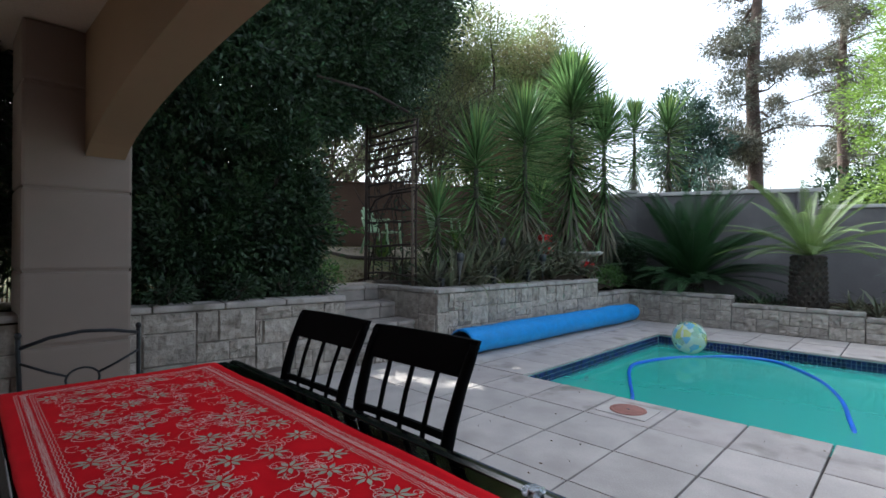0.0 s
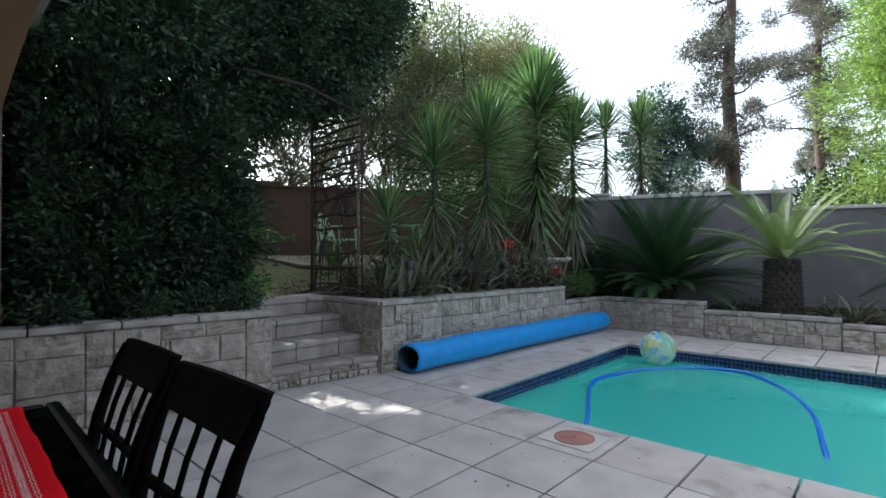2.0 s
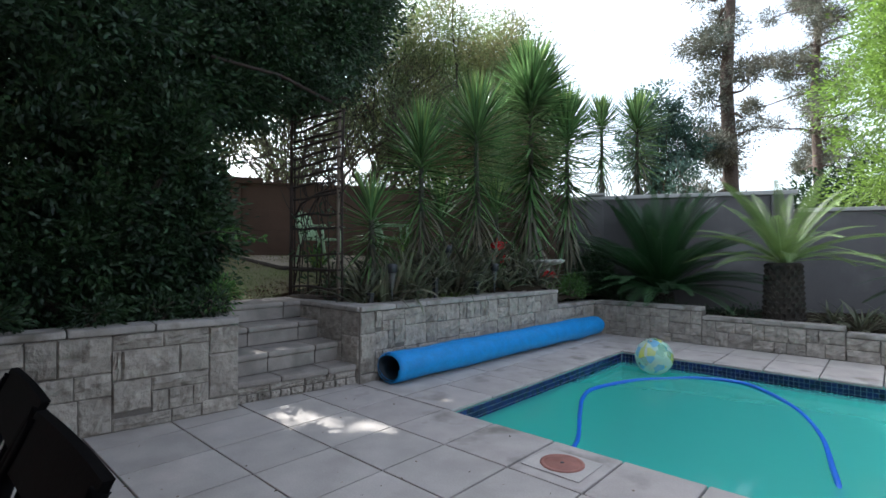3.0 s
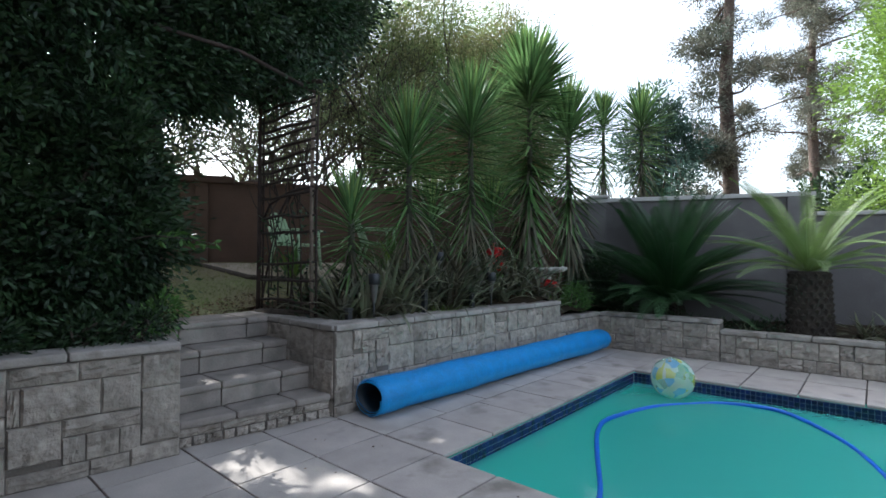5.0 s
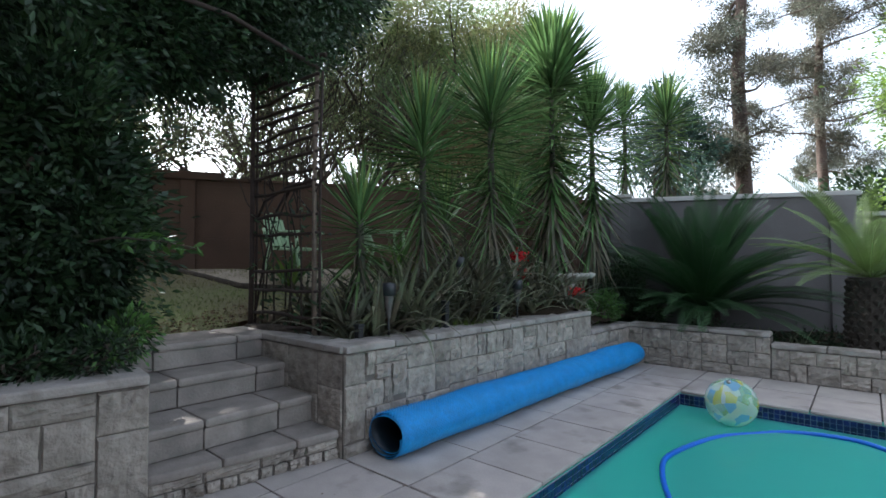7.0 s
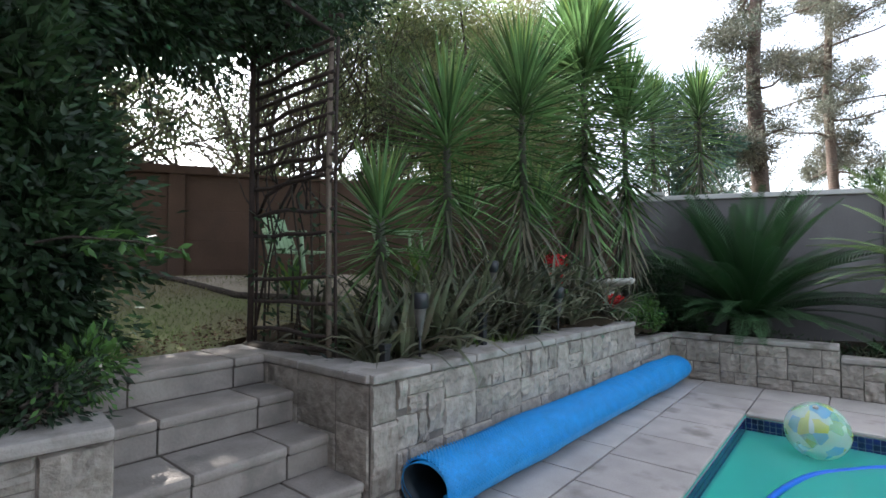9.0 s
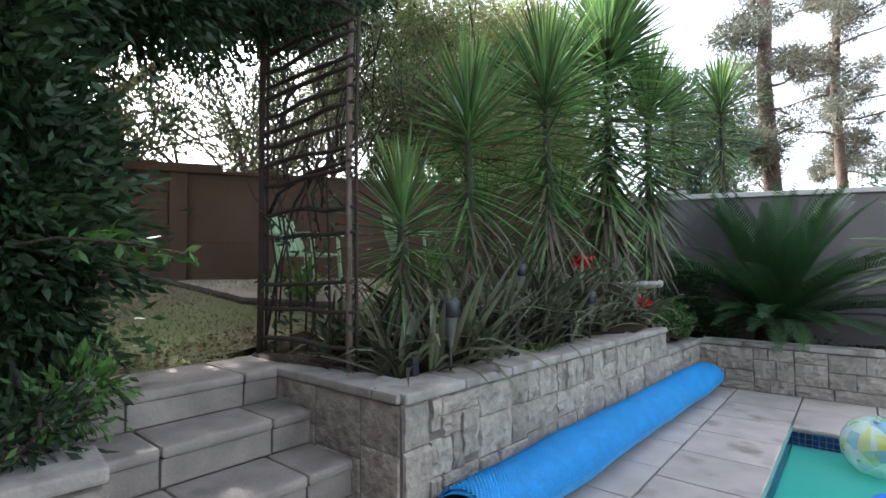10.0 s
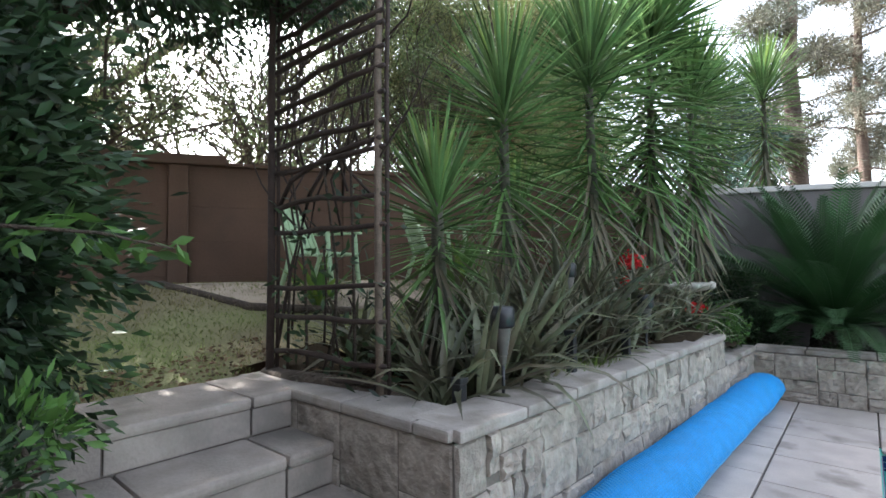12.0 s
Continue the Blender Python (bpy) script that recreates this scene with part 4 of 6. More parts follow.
def put(name, me, parent, m):
    ob = new(name, me)
    ob.parent = parent
    ob.matrix_basis = m
    return ob


YB = [blade_mesh("leaf", 0.5, 0.031, d, 4, M_YUCCA) for d in (0.02, 0.08, 0.2)]
YY = [blade_mesh("leaf", 0.46, 0.036, d, 3, M_YOUNG) for d in (0.02, 0.12)]
YO = [blade_mesh("leaf", 0.5, 0.032, d, 4, M_OLDBLADE) for d in (0.3, 0.7)]


def yucca(x, y, z0, zc, size, skirt, count, tilt=0.0, broad=1.0):
    """zc: height of the crown's heart; skirt: metres of leaves below it."""
    t = base("yucca", x, y, z0, "tall yucca with a green crown of sword leaves" if skirt < 1.2 else "tall yucca clad in drooping sword leaves down its trunk", "yucca", "yuccas in the garden")
    h = zc - z0
    tube("trunk", [(0, 0, -0.02), (0.02 + tilt * 0.3, 0.01, h * 0.4), (tilt * 0.8, 0.0, h * 0.75), (tilt, 0, h)], [0.06, 0.045, 0.04, 0.03], M_YTRUNK, t)
    ga = 2.39996
    for k in range(count):
        f = k / count
        if f < 0.10:
            el, zz, ms, sc = PYR.uniform(52, 88), h + PYR.uniform(-0.03, 0.06), YY, PYR.uniform(0.75, 1.0)
        elif f < 0.52:
            g = (f - 0.10) / 0.42
            el, zz, ms, sc = 70 - 72 * g ** 1.1 + PYR.uniform(-9, 9), h - 0.42 * size * g, YB, PYR.uniform(0.82, 1.08)
        elif f < 0.74:
            g = (f - 0.52) / 0.22
            el, zz, ms, sc = 4 - 24 * g + PYR.uniform(-14, 14), h - 0.42 * size - (0.50 * skirt - 0.42 * size) * g, YB, PYR.uniform(0.72, 1.05)
        else:
            g = (f - 0.74) / 0.26
            el, zz, ms, sc = -20 - 44 * g ** 0.7 + PYR.uniform(-12, 12), h - skirt * (0.45 + 0.48 * g), (YO if PYR.random() < 0.3 + 0.6 * g else YB), PYR.uniform(0.6, 1.05)
        s = size / 0.5 * sc
        put("leaf", PYR.choice(ms), t, pose(tilt * zz / h, 0, zz, 0, 0, math.degrees(ga * k)) @ pose(0.025, 0, 0, PYR.uniform(-25, 25), -el, 0) @ Matrix.Diagonal((s, s ** 0.4 * broad, s, 1)))
    return t


yucca(-2.0, 0.74, 0.72, 1.92, 0.60, 0.9, 190)
yucca(-2.28, 1.87, 0.72, 2.93, 0.86, 1.8, 320, 0.03)
yucca(-1.86, 2.66, 0.72, 3.40, 0.88, 2.3, 480)
yucca(-1.80, 4.05, 0.55, 4.26, 0.88, 3.2, 900, 0.03, 1.5)
yucca(-1.60, 5.00, 0.45, 3.75, 0.84, 2.4, 560, 0.0, 1.3)
yucca(-1.78, 6.85, 0.0, 4.26, 0.68, 1.7, 340)
yucca(-1.10, 7.05, 0.0, 4.18, 0.78, 1.9, 360)
yucca(-2.75, 2.85, 0.80, 2.15, 0.70, 1.1, 150)
yucca(-2.25, 3.70, 0.72, 2.20, 0.70, 1.2, 150)


ST = [blade_mesh("leaf", 0.74, 0.058, d, 5, M_STRAP) for d in (0.4, 1.0, 1.7)]


def strap_plant(x, y, z, n, size, label="clump of arching dark strap leaves in the planter", up=(28, 82)):
    t = base("strap_leaf_plant", x, y, z, label, "plant", "strap-leaved plants in the bed")
    for k in range(n):
        s = size * PYR.uniform(0.6, 1.2)
        put("leaf", PYR.choice(ST), t, pose(PYR.uniform(-0.07, 0.07), PYR.uniform(-0.07, 0.07), -0.01, 0, 0, PYR.uniform(0, 360)) @ pose(0, 0, 0, PYR.uniform(-40, 40), -PYR.uniform(*up), 0) @ Matrix.Diagonal((s, s ** 0.5, s, 1)))


for x, y, s in ((-1.72, 0.42, 0.75), (-1.66, 0.95, 1.0), (-1.95, 1.25, 1.05), (-1.58, 1.55, 0.85), (-1.85, 1.85, 1.05), (-1.5, 2.1, 0.85), (-1.9, 2.45, 1.1), (-1.55, 2.6, 0.95), (-1.8, 3.05, 1.0), (-1.42, 3.2, 0.75), (-1.7, 3.55, 0.9),
                (-2.25, 0.75, 0.9), (-2.3, 1.4, 1.0), (-2.2, 2.7, 1.0), (-2.6, 0.6, 0.7), (-2.0, 4.1, 0.9), (-1.62, 0.62, 0.8), (-1.52, 1.05, 0.8), (-1.75, 1.5, 1.1), (-2.05, 1.6, 1.15), (-1.62, 1.9, 1.0), (-1.95, 2.15, 1.15), (-1.7, 2.35, 1.0), (-1.9, 2.85, 1.1), (-1.6, 3.35, 0.9), (-2.15, 1.0, 1.0), (-1.45, 1.75, 0.7), (-1.42, 2.8, 0.7), (-1.32, 3.5, 0.7), (-1.5, 3.75, 0.7), (-1.3, 3.8, 0.6), (-1.75, 3.8, 0.8)):
    strap_plant(x, y, terrace_z(x, y), 34, s * 1.12)
for x, y, s in ((2.5, 5.3, 0.75), (2.85, 5.5, 0.7), (0.5, 5.5, 0.45), (0.9, 5.35, 0.4), (-0.9, 5.35, 0.5), (2.2, 5.9, 0.6)):
    strap_plant(x, y, 0.31, 30, s, "clump of green strap leaves in the pool bed", (30, 80))


def frond_mesh(name, length, rise, curl, leaflet, material):
    """A feather frond: a ridged midrib with narrow leaflets growing out of both its edges."""
    bm = bmesh.new()
    n, a, p = 104, rise, Vector((0, 0, 0))
    rows = []
    for i in range(n + 1):
        f = i / n
        w = 0.010 * (1 - 0.75 * f)
        rows.append((bm.verts.new(p + Vector((0, -w, 0))), bm.verts.new(p + Vector((0, 0, w))), bm.verts.new(p + Vector((0, w, 0))), a))
        a -= curl / n
        p = p + Vector((math.cos(a), 0, math.sin(a))) * length / n
    for i in range(n):
        r0, r1 = rows[i], rows[i + 1]
        bm.faces.new((r0[0], r0[1], r1[1], r1[0]))
        bm.faces.new((r0[1], r0[2], r1[2], r1[1]))
        f = i / n
        if i % 2 or f < 0.06:
            continue
        ln = leaflet * (0.35 + 0.65 * math.sin(min(1, f * 1.12) * math.pi) ** 0.5) if f < 0.95 else leaflet * 0.3
        fwd = Vector((math.cos(r0[3]), 0, math.sin(r0[3])))
        for s, e in ((-1, 0), (1, 2)):
            d = (fwd * 0.55 + Vector((0, s * 0.85, 0.24))).normalized()
            q0, q1 = r0[e].co, r1[e].co
            m0 = bm.verts.new(q0 + d * ln * 0.5 - fwd * 0.003)
            m1 = bm.verts.new(q1 + d * ln * 0.5 + fwd * 0.001)
            tip = bm.verts.new((q0 + q1) / 2 + d * ln - Vector((0, 0, ln * 0.08)))
            bm.faces.new((r0[e], m0, m1, r1[e]))
            bm.faces.new((m0, tip, m1))
    me = bpy.data.meshes.new(name)
    bm.to_mesh(me)
    bm.free()
    me.materials.append(material)
    return me


def cycad(x, y, z, trunk, length, n, lo, hi, label, thick=0.2, material=None):
    t = base("cycad", x, y, z, label, "cycad")
    bm = bmesh.new()
    rings = 12
    for i in range(rings):
        for k in range(14):
            a = 6.28318 * (k + 0.5 * (i % 2)) / 14
            zz = trunk * (i + 0.5) / rings
            r = thick * (1 - 0.15 * i / rings)
            bmesh.ops.create_cone(bm, cap_ends=True, segments=4, radius1=0.05, radius2=0.02, depth=0.06, matrix=pose(math.cos(a) * r, math.sin(a) * r, zz) @ pose(0, 0, 0, 0, 0, math.degrees(a)) @ pose(0, 0, 0, 0, 55, 0))
    bmesh.ops.create_cone(bm, cap_ends=True, segments=16, radius1=thick, radius2=thick * 0.85, depth=trunk + 0.04, matrix=Matrix.Translation((0, 0, trunk / 2 - 0.01)))
    part("trunk", bm, M_SCALES, t, "scaly dark trunk")
    ms = [frond_mesh("frond", length, radians(r), radians(c), length * 0.092, material or M_CYCAD) for r, c in ((hi, 38), ((lo + hi) / 2, 48), (lo, 42))]
    for k in range(n):
        m = ms[(k * 3) // n]
        put("frond", m, t, pose(0, 0, trunk, 0, 0, 137.5 * k + PYR.uniform(-12, 12)) @ pose(0.03, 0, 0, PYR.uniform(-14, 14), PYR.uniform(-9, 9), 0) @ Matrix.Scale(PYR.uniform(0.85, 1.08), 4))


cycad(-0.35, 6.15, 0.3, 0.35, 1.95, 135, 24, 84, "large dark cycad with long arching fronds against the grey wall", 0.24)
cycad(1.62, 5.52, 0.3, 0.92, 1.5, 40, 20, 72, "cycad with thick dark scaly trunk and fronds coloured as sunlit", 0.25, M_CYCAD2)
cycad(3.6, 6.3, 0.3, 0.7, 1.3, 44, 8, 62, "smaller cycad with feathery fronds in the pool bed", 0.2)


def torch_lamp(x, y, z, h):
    t = base("garden_torch_lamp", x, y, z, "black solar garden lamp with a ribbed cone body", "garden lamp", "garden lamps in the planter")
    tube("stake", [(0, 0, -0.03), (0, 0, h - 0.28)], 0.009, M_LAMP, t, 8)
    lathe("cone", [(0.012 + 0.004 * (k % 2) + 0.032 * k / 16, h - 0.30 + 0.19 * k / 16) for k in range(17)], M_CONE, t, 16, "ribbed cone")
    lathe("cap", [(0.0, h), (0.05, h - 0.005), (0.062, h - 0.02), (0.062, h - 0.10), (0.05, h - 0.112), (0.0, h - 0.112)], M_LAMP, t, 18)


def post_lamp(x, y, z, h):
    t = base("garden_spot_post", x, y, z, "short black plastic garden spike lamp", "garden lamp", "short spike lamps in the planter")
    boxed("post", (-0.026, 0.026, -0.026, 0.026, -0.02, h), M_LAMP, t, bevel=0.005)
    boxed("head", (-0.032, 0.032, -0.032, 0.032, h + 0.001, h + 0.03), M_LAMP, t, bevel=0.006)


for x, y, h in ((-1.43, 0.58, 0.52), (-1.34, 2.42, 0.5), (-1.70, 1.85, 0.75)):
    torch_lamp(x, y, 0.72, h)
for x, y, h in ((-1.52, 0.34, 0.16), (-1.40, 1.27, 0.30), (-1.36, 2.05, 0.24)):
    post_lamp(x, y, 0.72, h)

bath = base("bird_bath", -1.56, 4.10, 0.46, "pale cast stone bird bath with a scalloped rim", "bird bath")
lathe("bowl", [(0.0, 0.74), (0.2, 0.745), (0.30, 0.77), (0.34, 0.80), (0.335, 0.765), (0.28, 0.735), (0.14, 0.70), (0.08, 0.65)], M_BATH, bath, 72, wave=0.08, waves=16)
lathe("pedestal", [(0.15, 0.0), (0.15, 0.05), (0.09, 0.08), (0.06, 0.3), (0.08, 0.5), (0.12, 0.655)], M_BATH, bath, 24)


bm = bmesh.new()
bmesh.ops.create_icosphere(bm, subdivisions=2, radius=1.0, matrix=Matrix.Diagonal((0.040, 0.046, 0.045, 1)))
lobe = part("scallop", bm, M_BATH, bath, smooth=True, where=pose(0.325, 0, 0.775))
for k in range(1, 22):
    put("scallop", lobe.data, bath, pose(0, 0, 0, 0, 0, 360 * k / 22))

def geranium(x, y, z, h, potted):
    t = base("geranium", x, y, z, "red flowering geranium" + (" in a terracotta pot" if potted else " among the strap leaves"), "flowering plant")
    if potted:
        lathe("pot", [(0.0, 0.0), (0.08, 0.0), (0.11, 0.17), (0.12, 0.17), (0.12, 0.2), (0.1, 0.2), (0.09, 0.17), (0.0, 0.165)], M_POT, t, 24)
    tube("stem", [(0, 0, 0.0), (0.02, 0, h * 0.6), (0, 0, h)], 0.006, M_DARKLEAF, t, 5)
    c = RNG.normal(size=(220, 3)) * np.array((0.045, 0.045, 0.028)) + np.array((0, 0, h))
    leaves("flower_head", c, RNG.normal(size=(220, 3)), 0.036, 0.034, M_GERANIUM, t, "red flower head")
    c = RNG.normal(size=(60, 3)) * np.array((0.06, 0.06, 0.05)) + np.array((0, 0, h * 0.55))
    leaves("foliage", c, RNG.normal(size=(60, 3)), 0.05, 0.045, M_FRESHLEAF, t)


geranium(-1.60, 2.86, 0.72, 0.76, False)
geranium(-1.38, 3.95, 0.46, 0.55, True)
geranium(-1.70, 3.0, 0.72, 0.55, True)


def gaps_for_sun(c, a, ox=-2.5, oy=-2.3, oz=0.72, wide=1.0):
    """Thin places in the foliage through which the sun reaches the paving and the steps."""
    w = np.array(SUN_FROM)
    for x, y, z, r in ((-0.9, -1.12, 0, 0.10), (-0.74, -1.02, 0, 0.11), (-0.6, -1.16, 0, 0.08), (-0.52, -0.9, 0, 0.10), (-0.34, -1.0, 0, 0.07), (-0.22, -0.8, 0, 0.11), (-0.05, -0.72, 0, 0.07), (0.12, -0.86, 0, 0.05), (-0.95, -0.85, 0, 0.05), (-0.65, -1.4, 0, 0.04), (0.3, -0.75, 0, 0.04), (-1.42, -0.95, 0.2, 0.06), (-1.45, -0.65, 0.2, 0.05), (-1.75, -0.9, 0.4, 0.045), (0.15, -1.2, 0, 0.06), (-0.2, 0.2, 0, 0.06), (-0.3, 1.3, 0, 0.06), (-0.3, 2.2, 0, 0.05), (-5.3, 1.0, 1.05, 0.25), (-4.6, 1.2, 1.0, 0.22), (-4.1, 1.6, 0.95, 0.22), (-4.9, 1.5, 1.0, 0.2), (-4.4, -0.2, 0.85, 0.10), (-3.6, 0.3, 0.8, 0.14), (-3.9, 0.1, 0.8, 0.14), (-4.6, 0.0, 0.9, 0.12), (-3.5, 1.9, 0.9, 0.2), (-3.0, 2.4, 0.9, 0.15), (-3.8, 1.0, 1.3, 0.15)):
        p = np.array((x - ox, y - oy, z - oz))
        rel = c - p
        d = rel - (rel @ w)[:, None] * w
        wob = 1 + 0.35 * np.sin(c[:, 2] * 9 + x * 7) + 0.35 * np.sin(c[:, 1] * 14 + y * 9)
        k = (np.linalg.norm(d, axis=1) > r * wob * wide)
        c, a = c[k], a[k]
    return c, a


def bush(x, y, z, blobs, count, per, size, leaf, material, label, category="shrub", name="shrub", trunk=None):
    t = base(name, x, y, z, label, category)
    bl = [(a - x, b - y, c - z, r, s, u) for a, b, c, r, s, u in blobs]
    c, a = clumps(bl, count, per, size)
    leaves("foliage", c, a, *leaf, material, t)
    tips = [(b[0] + PYR.uniform(-.3, .3) * b[3], b[1] + PYR.uniform(-.3, .3) * b[4], b[2] + b[5] * PYR.uniform(-0.2, 0.6)) for b in bl for _ in range(3)]
    limbs("trunk", (0, 0, -0.03), tips, trunk or 0.03, M_BARK, t)
    return t


bush(-1.22, 4.5, 0.55, [(-1.25, 4.52, 0.78, 0.22, 0.25, 0.2)], 260, 8, 0.03, (0.035, 0.015), M_FRESHLEAF, "small round green shrub beside the bird bath")
bush(0.2, 5.4, 0.3, [(-0.1, 5.4, 0.42, 0.5, 0.2, 0.14), (0.9, 5.4, 0.38, 0.5, 0.2, 0.14), (1.2, 5.6, 0.4, 0.4, 0.2, 0.12)], 260, 8, 0.04, (0.05, 0.018), M_DARKLEAF, "low dark groundcover in the pool bed", trunk=0.008)

# Shrub added as a dark mass where the wall corner lies in shade.
bush(-1.45, 5.75, 0.3, [(-1.5, 5.75, 0.85, 0.4, 0.3, 0.55), (-1.1, 5.6, 0.55, 0.35, 0.25, 0.25)], 900, 8, 0.05, (0.10, 0.016), M_DARKLEAF, "dark shrub added to darken the shaded corner between the walls", trunk=0.02)

# garden chairs on the lawn
def garden_chair(x, y, turn, label):
    z = terrace_z(x, y)
    gc = base("garden_chair", x, y, z, label, "chair", "garden chairs on the lawn", turn)
    for k in range(5):
        u = (k - 2) * 0.078
        top = 0.86 - 0.03 * abs(k - 2) ** 1.5
        bm = bmesh.new()
        box(bm, u - 0.032, u + 0.032, -0.008, 0.008, 0.0, top - 0.36, None, 0.006)
        part("back_slat", bm, M_CREAM, gc, where=pose(0, 0.2, 0.36, -20, 0, 0))
    for k in range(5):
        boxed("seat_slat", (-0.21, 0.21, -0.24 + 0.085 * k, -0.17 + 0.085 * k, 0.35 + 0.006 * abs(k - 2), 0.372 + 0.006 * abs(k - 2)), M_CREAM, gc, bevel=0.007)
    for s in (-1, 1):
        tube("front_leg", [(s * 0.23, -0.24, -0.02), (s * 0.235, -0.20, 0.3), (s * 0.24, -0.18, 0.56)], [0.02, 0.022, 0.02], M_CREAM, gc, 8)
        tube("back_leg", [(s * 0.23, 0.32, -0.02), (s * 0.235, 0.20, 0.34), (s * 0.22, 0.30, 0.62)], [0.02, 0.022, 0.018], M_CREAM, gc, 8)
        boxed("armrest", (s * 0.245 - 0.03, s * 0.245 + 0.03, -0.24, 0.26, 0.562, 0.584), M_CREAM, gc, bevel=0.009)


garden_chair(-3.74, 1.16, 112, "pale green white slatted plastic garden chair on the lawn")
garden_chair(-3.35, 2.3, 150, "pale plastic garden chair on the path behind the planter")
agave = base("agave", -3.5, 0.93, terrace_z(-3.5, 0.93), "young plant with broad upright green and yellow leaves by the chair", "plant")
AG = [blade_mesh("leaf", 0.5, 0.085, d, 4, m) for d, m in ((0.15, M_FRESHLEAF), (0.5, M_BRIGHT), (0.8, M_FRESHLEAF))]
for k in range(16):
    put("leaf", AG[k % 3], agave, pose(0, 0, -0.01, 0, 0, 137.5 * k) @ pose(0.02, 0, 0, PYR.uniform(-15, 15), -PYR.uniform(45, 82), 0))
agave = base("agave", -2.95, 2.2, terrace_z(-2.95, 2.2), "sunlit pale broad leaved plant behind the strap leaves", "plant")
for k in range(20):
    put("leaf", AG[k % 3], agave, pose(0, 0, -0.01, 0, 0, 137.5 * k) @ pose(0.02, 0, 0, PYR.uniform(-15, 15), -PYR.uniform(35, 82), 0) @ Matrix.Scale(1.3, 4))

# ---------- hedge tree over the wall ----------
hedge_blobs = [(-2.0, -1.32, 1.45, 0.28, 0.24, 0.6), (-2.28, -1.18, 1.55, 0.32, 0.3, 0.75), (-2.08, -1.50, 1.9, 0.36, 0.32, 1.0), (-2.22, -1.32, 1.55, 0.32, 0.3, 0.8), (-2.12, -2.1, 1.35, 0.38, 0.8, 0.6), (-2.3, -2.6, 1.2, 0.4, 0.8, 0.5), (-2.2, -1.6, 1.15, 0.3, 0.4, 0.4), (-2.35, -2.55, 1.75, 0.75, 1.1, 1.15), (-2.45, -1.75, 1.85, 0.75, 0.6, 1.2), (-2.2, -3.6, 2.0, 0.55, 0.8, 1.3), (-2.6, -2.2, 3.3, 1.15, 1.4, 1.0), (-2.6, -0.85, 3.1, 0.5, 0.5, 0.4),
               (-3.0, -1.0, 4.15, 1.4, 1.8, 1.3), (-3.1, 0.4, 4.45, 1.1, 1.0, 0.95), (-3.5, -3.5, 2.3, 0.5, 1.4, 1.5), (-3.4, 0.3, 4.9, 1.4, 1.5, 1.3), (-2.6, -3.6, 4.0, 1.3, 1.3, 1.3), (-3.2, -2.0, 5.8, 1.8, 2.2, 1.2), (-3.0, -4.6, 2.6, 0.8, 1.2, 1.9), (-4.0, 1.2, 5.9, 1.5, 1.5, 1.2)]

hedge = base("hedge_tree", -2.5, -2.3, 0.72, "dense dark evergreen tree overhanging the stone wall", "tree")
bl = [(a + 2.5, b + 2.3, c - 0.72, r, s, u) for a, b, c, r, s, u in hedge_blobs]
c, a = clumps(bl, 13500, 34, 0.08, 0.25, 0.5)
keep = ~((c[:, 0] > 0.15) & (c[:, 1] < -0.72) & (c[:, 1] > -1.7)) & ~((c[:, 0] > 0.6) & (c[:, 2] < 1.6)) & ~((c[:, 0] > 0.15) & (c[:, 1] < -0.7) & (c[:, 2] > 1.0))
c, a = c[keep], a[keep]
c, a = gaps_for_sun(c, a, wide=0.85)
leaves("foliage", c, a, 0.072, 0.026, M_DARKLEAF, hedge)
c, a = clumps([(*b[:3], *(q * 0.8 for q in b[3:])) for b in bl], 1800, 16, 0.12, 0.0, 0.1)
keep = c[:, 0] < 0.15
c, a = gaps_for_sun(c[keep], a[keep], wide=0.85)
leaves("inner_foliage", c, a, 0.13, 0.06, M_DARKLEAF, hedge)
limbs("trunk", (0, 0, -0.05), [(b[0] * 0.9, b[1] * 0.9, b[2] + 0.2) for b in bl for _ in range(2)], 0.075, M_BARK, hedge, wobble=0.2)
# sprigs over the wall end
for k, (x, y, z, n) in enumerate(((-1.66, -1.42, 0.86, 60), (-1.75, -1.7, 0.85, 80), (-1.72, -2.2, 0.85, 80), (-1.70, -1.28, 0.95, 38), (-1.78, -2.8, 0.85, 80))):
    t = base("shrub", x, y, 0.74, "light green sprigs growing over the wall top", "shrub", "sprigs on the wall top")
    c, a = clumps([(0, 0, z - 0.72, 0.12, 0.16, 0.12)], n, 7, 0.04)
    leaves("foliage", c, a, 0.055, 0.018, M_FRESHLEAF if k == 3 else M_DARKLEAF, t)
    limbs("stem", (0, 0, -0.03), [(0.05, 0.05, 0.2), (-0.05, 0.05, 0.22), (0, -0.08, 0.2)], 0.006, M_BARK, t)
branch = base("leafy_branch", -1.75, -1.35, 1.55, "fresh green sprig reaching out of the dark tree", "branch")
sp = [(-0.25, -0.15, -0.05), (0.0, 0.05, 0.0), (0.15, 0.25, -0.02), (0.2, 0.42, -0.06)]
tube("twig", sp, [0.008, 0.006, 0.005, 0.003], M_BARK, branch, 5)
cc = np.array([np.array(sp[1]) + (np.array(sp[3]) - np.array(sp[1])) * f for f in np.linspace(0, 1, 46)]) + RNG.normal(size=(46, 3)) * 0.02
leaves("foliage", cc, RNG.normal(size=(46, 3)) + np.array((0.4, 1.0, 0)), 0.085, 0.026, M_FRESHLEAF, branch)

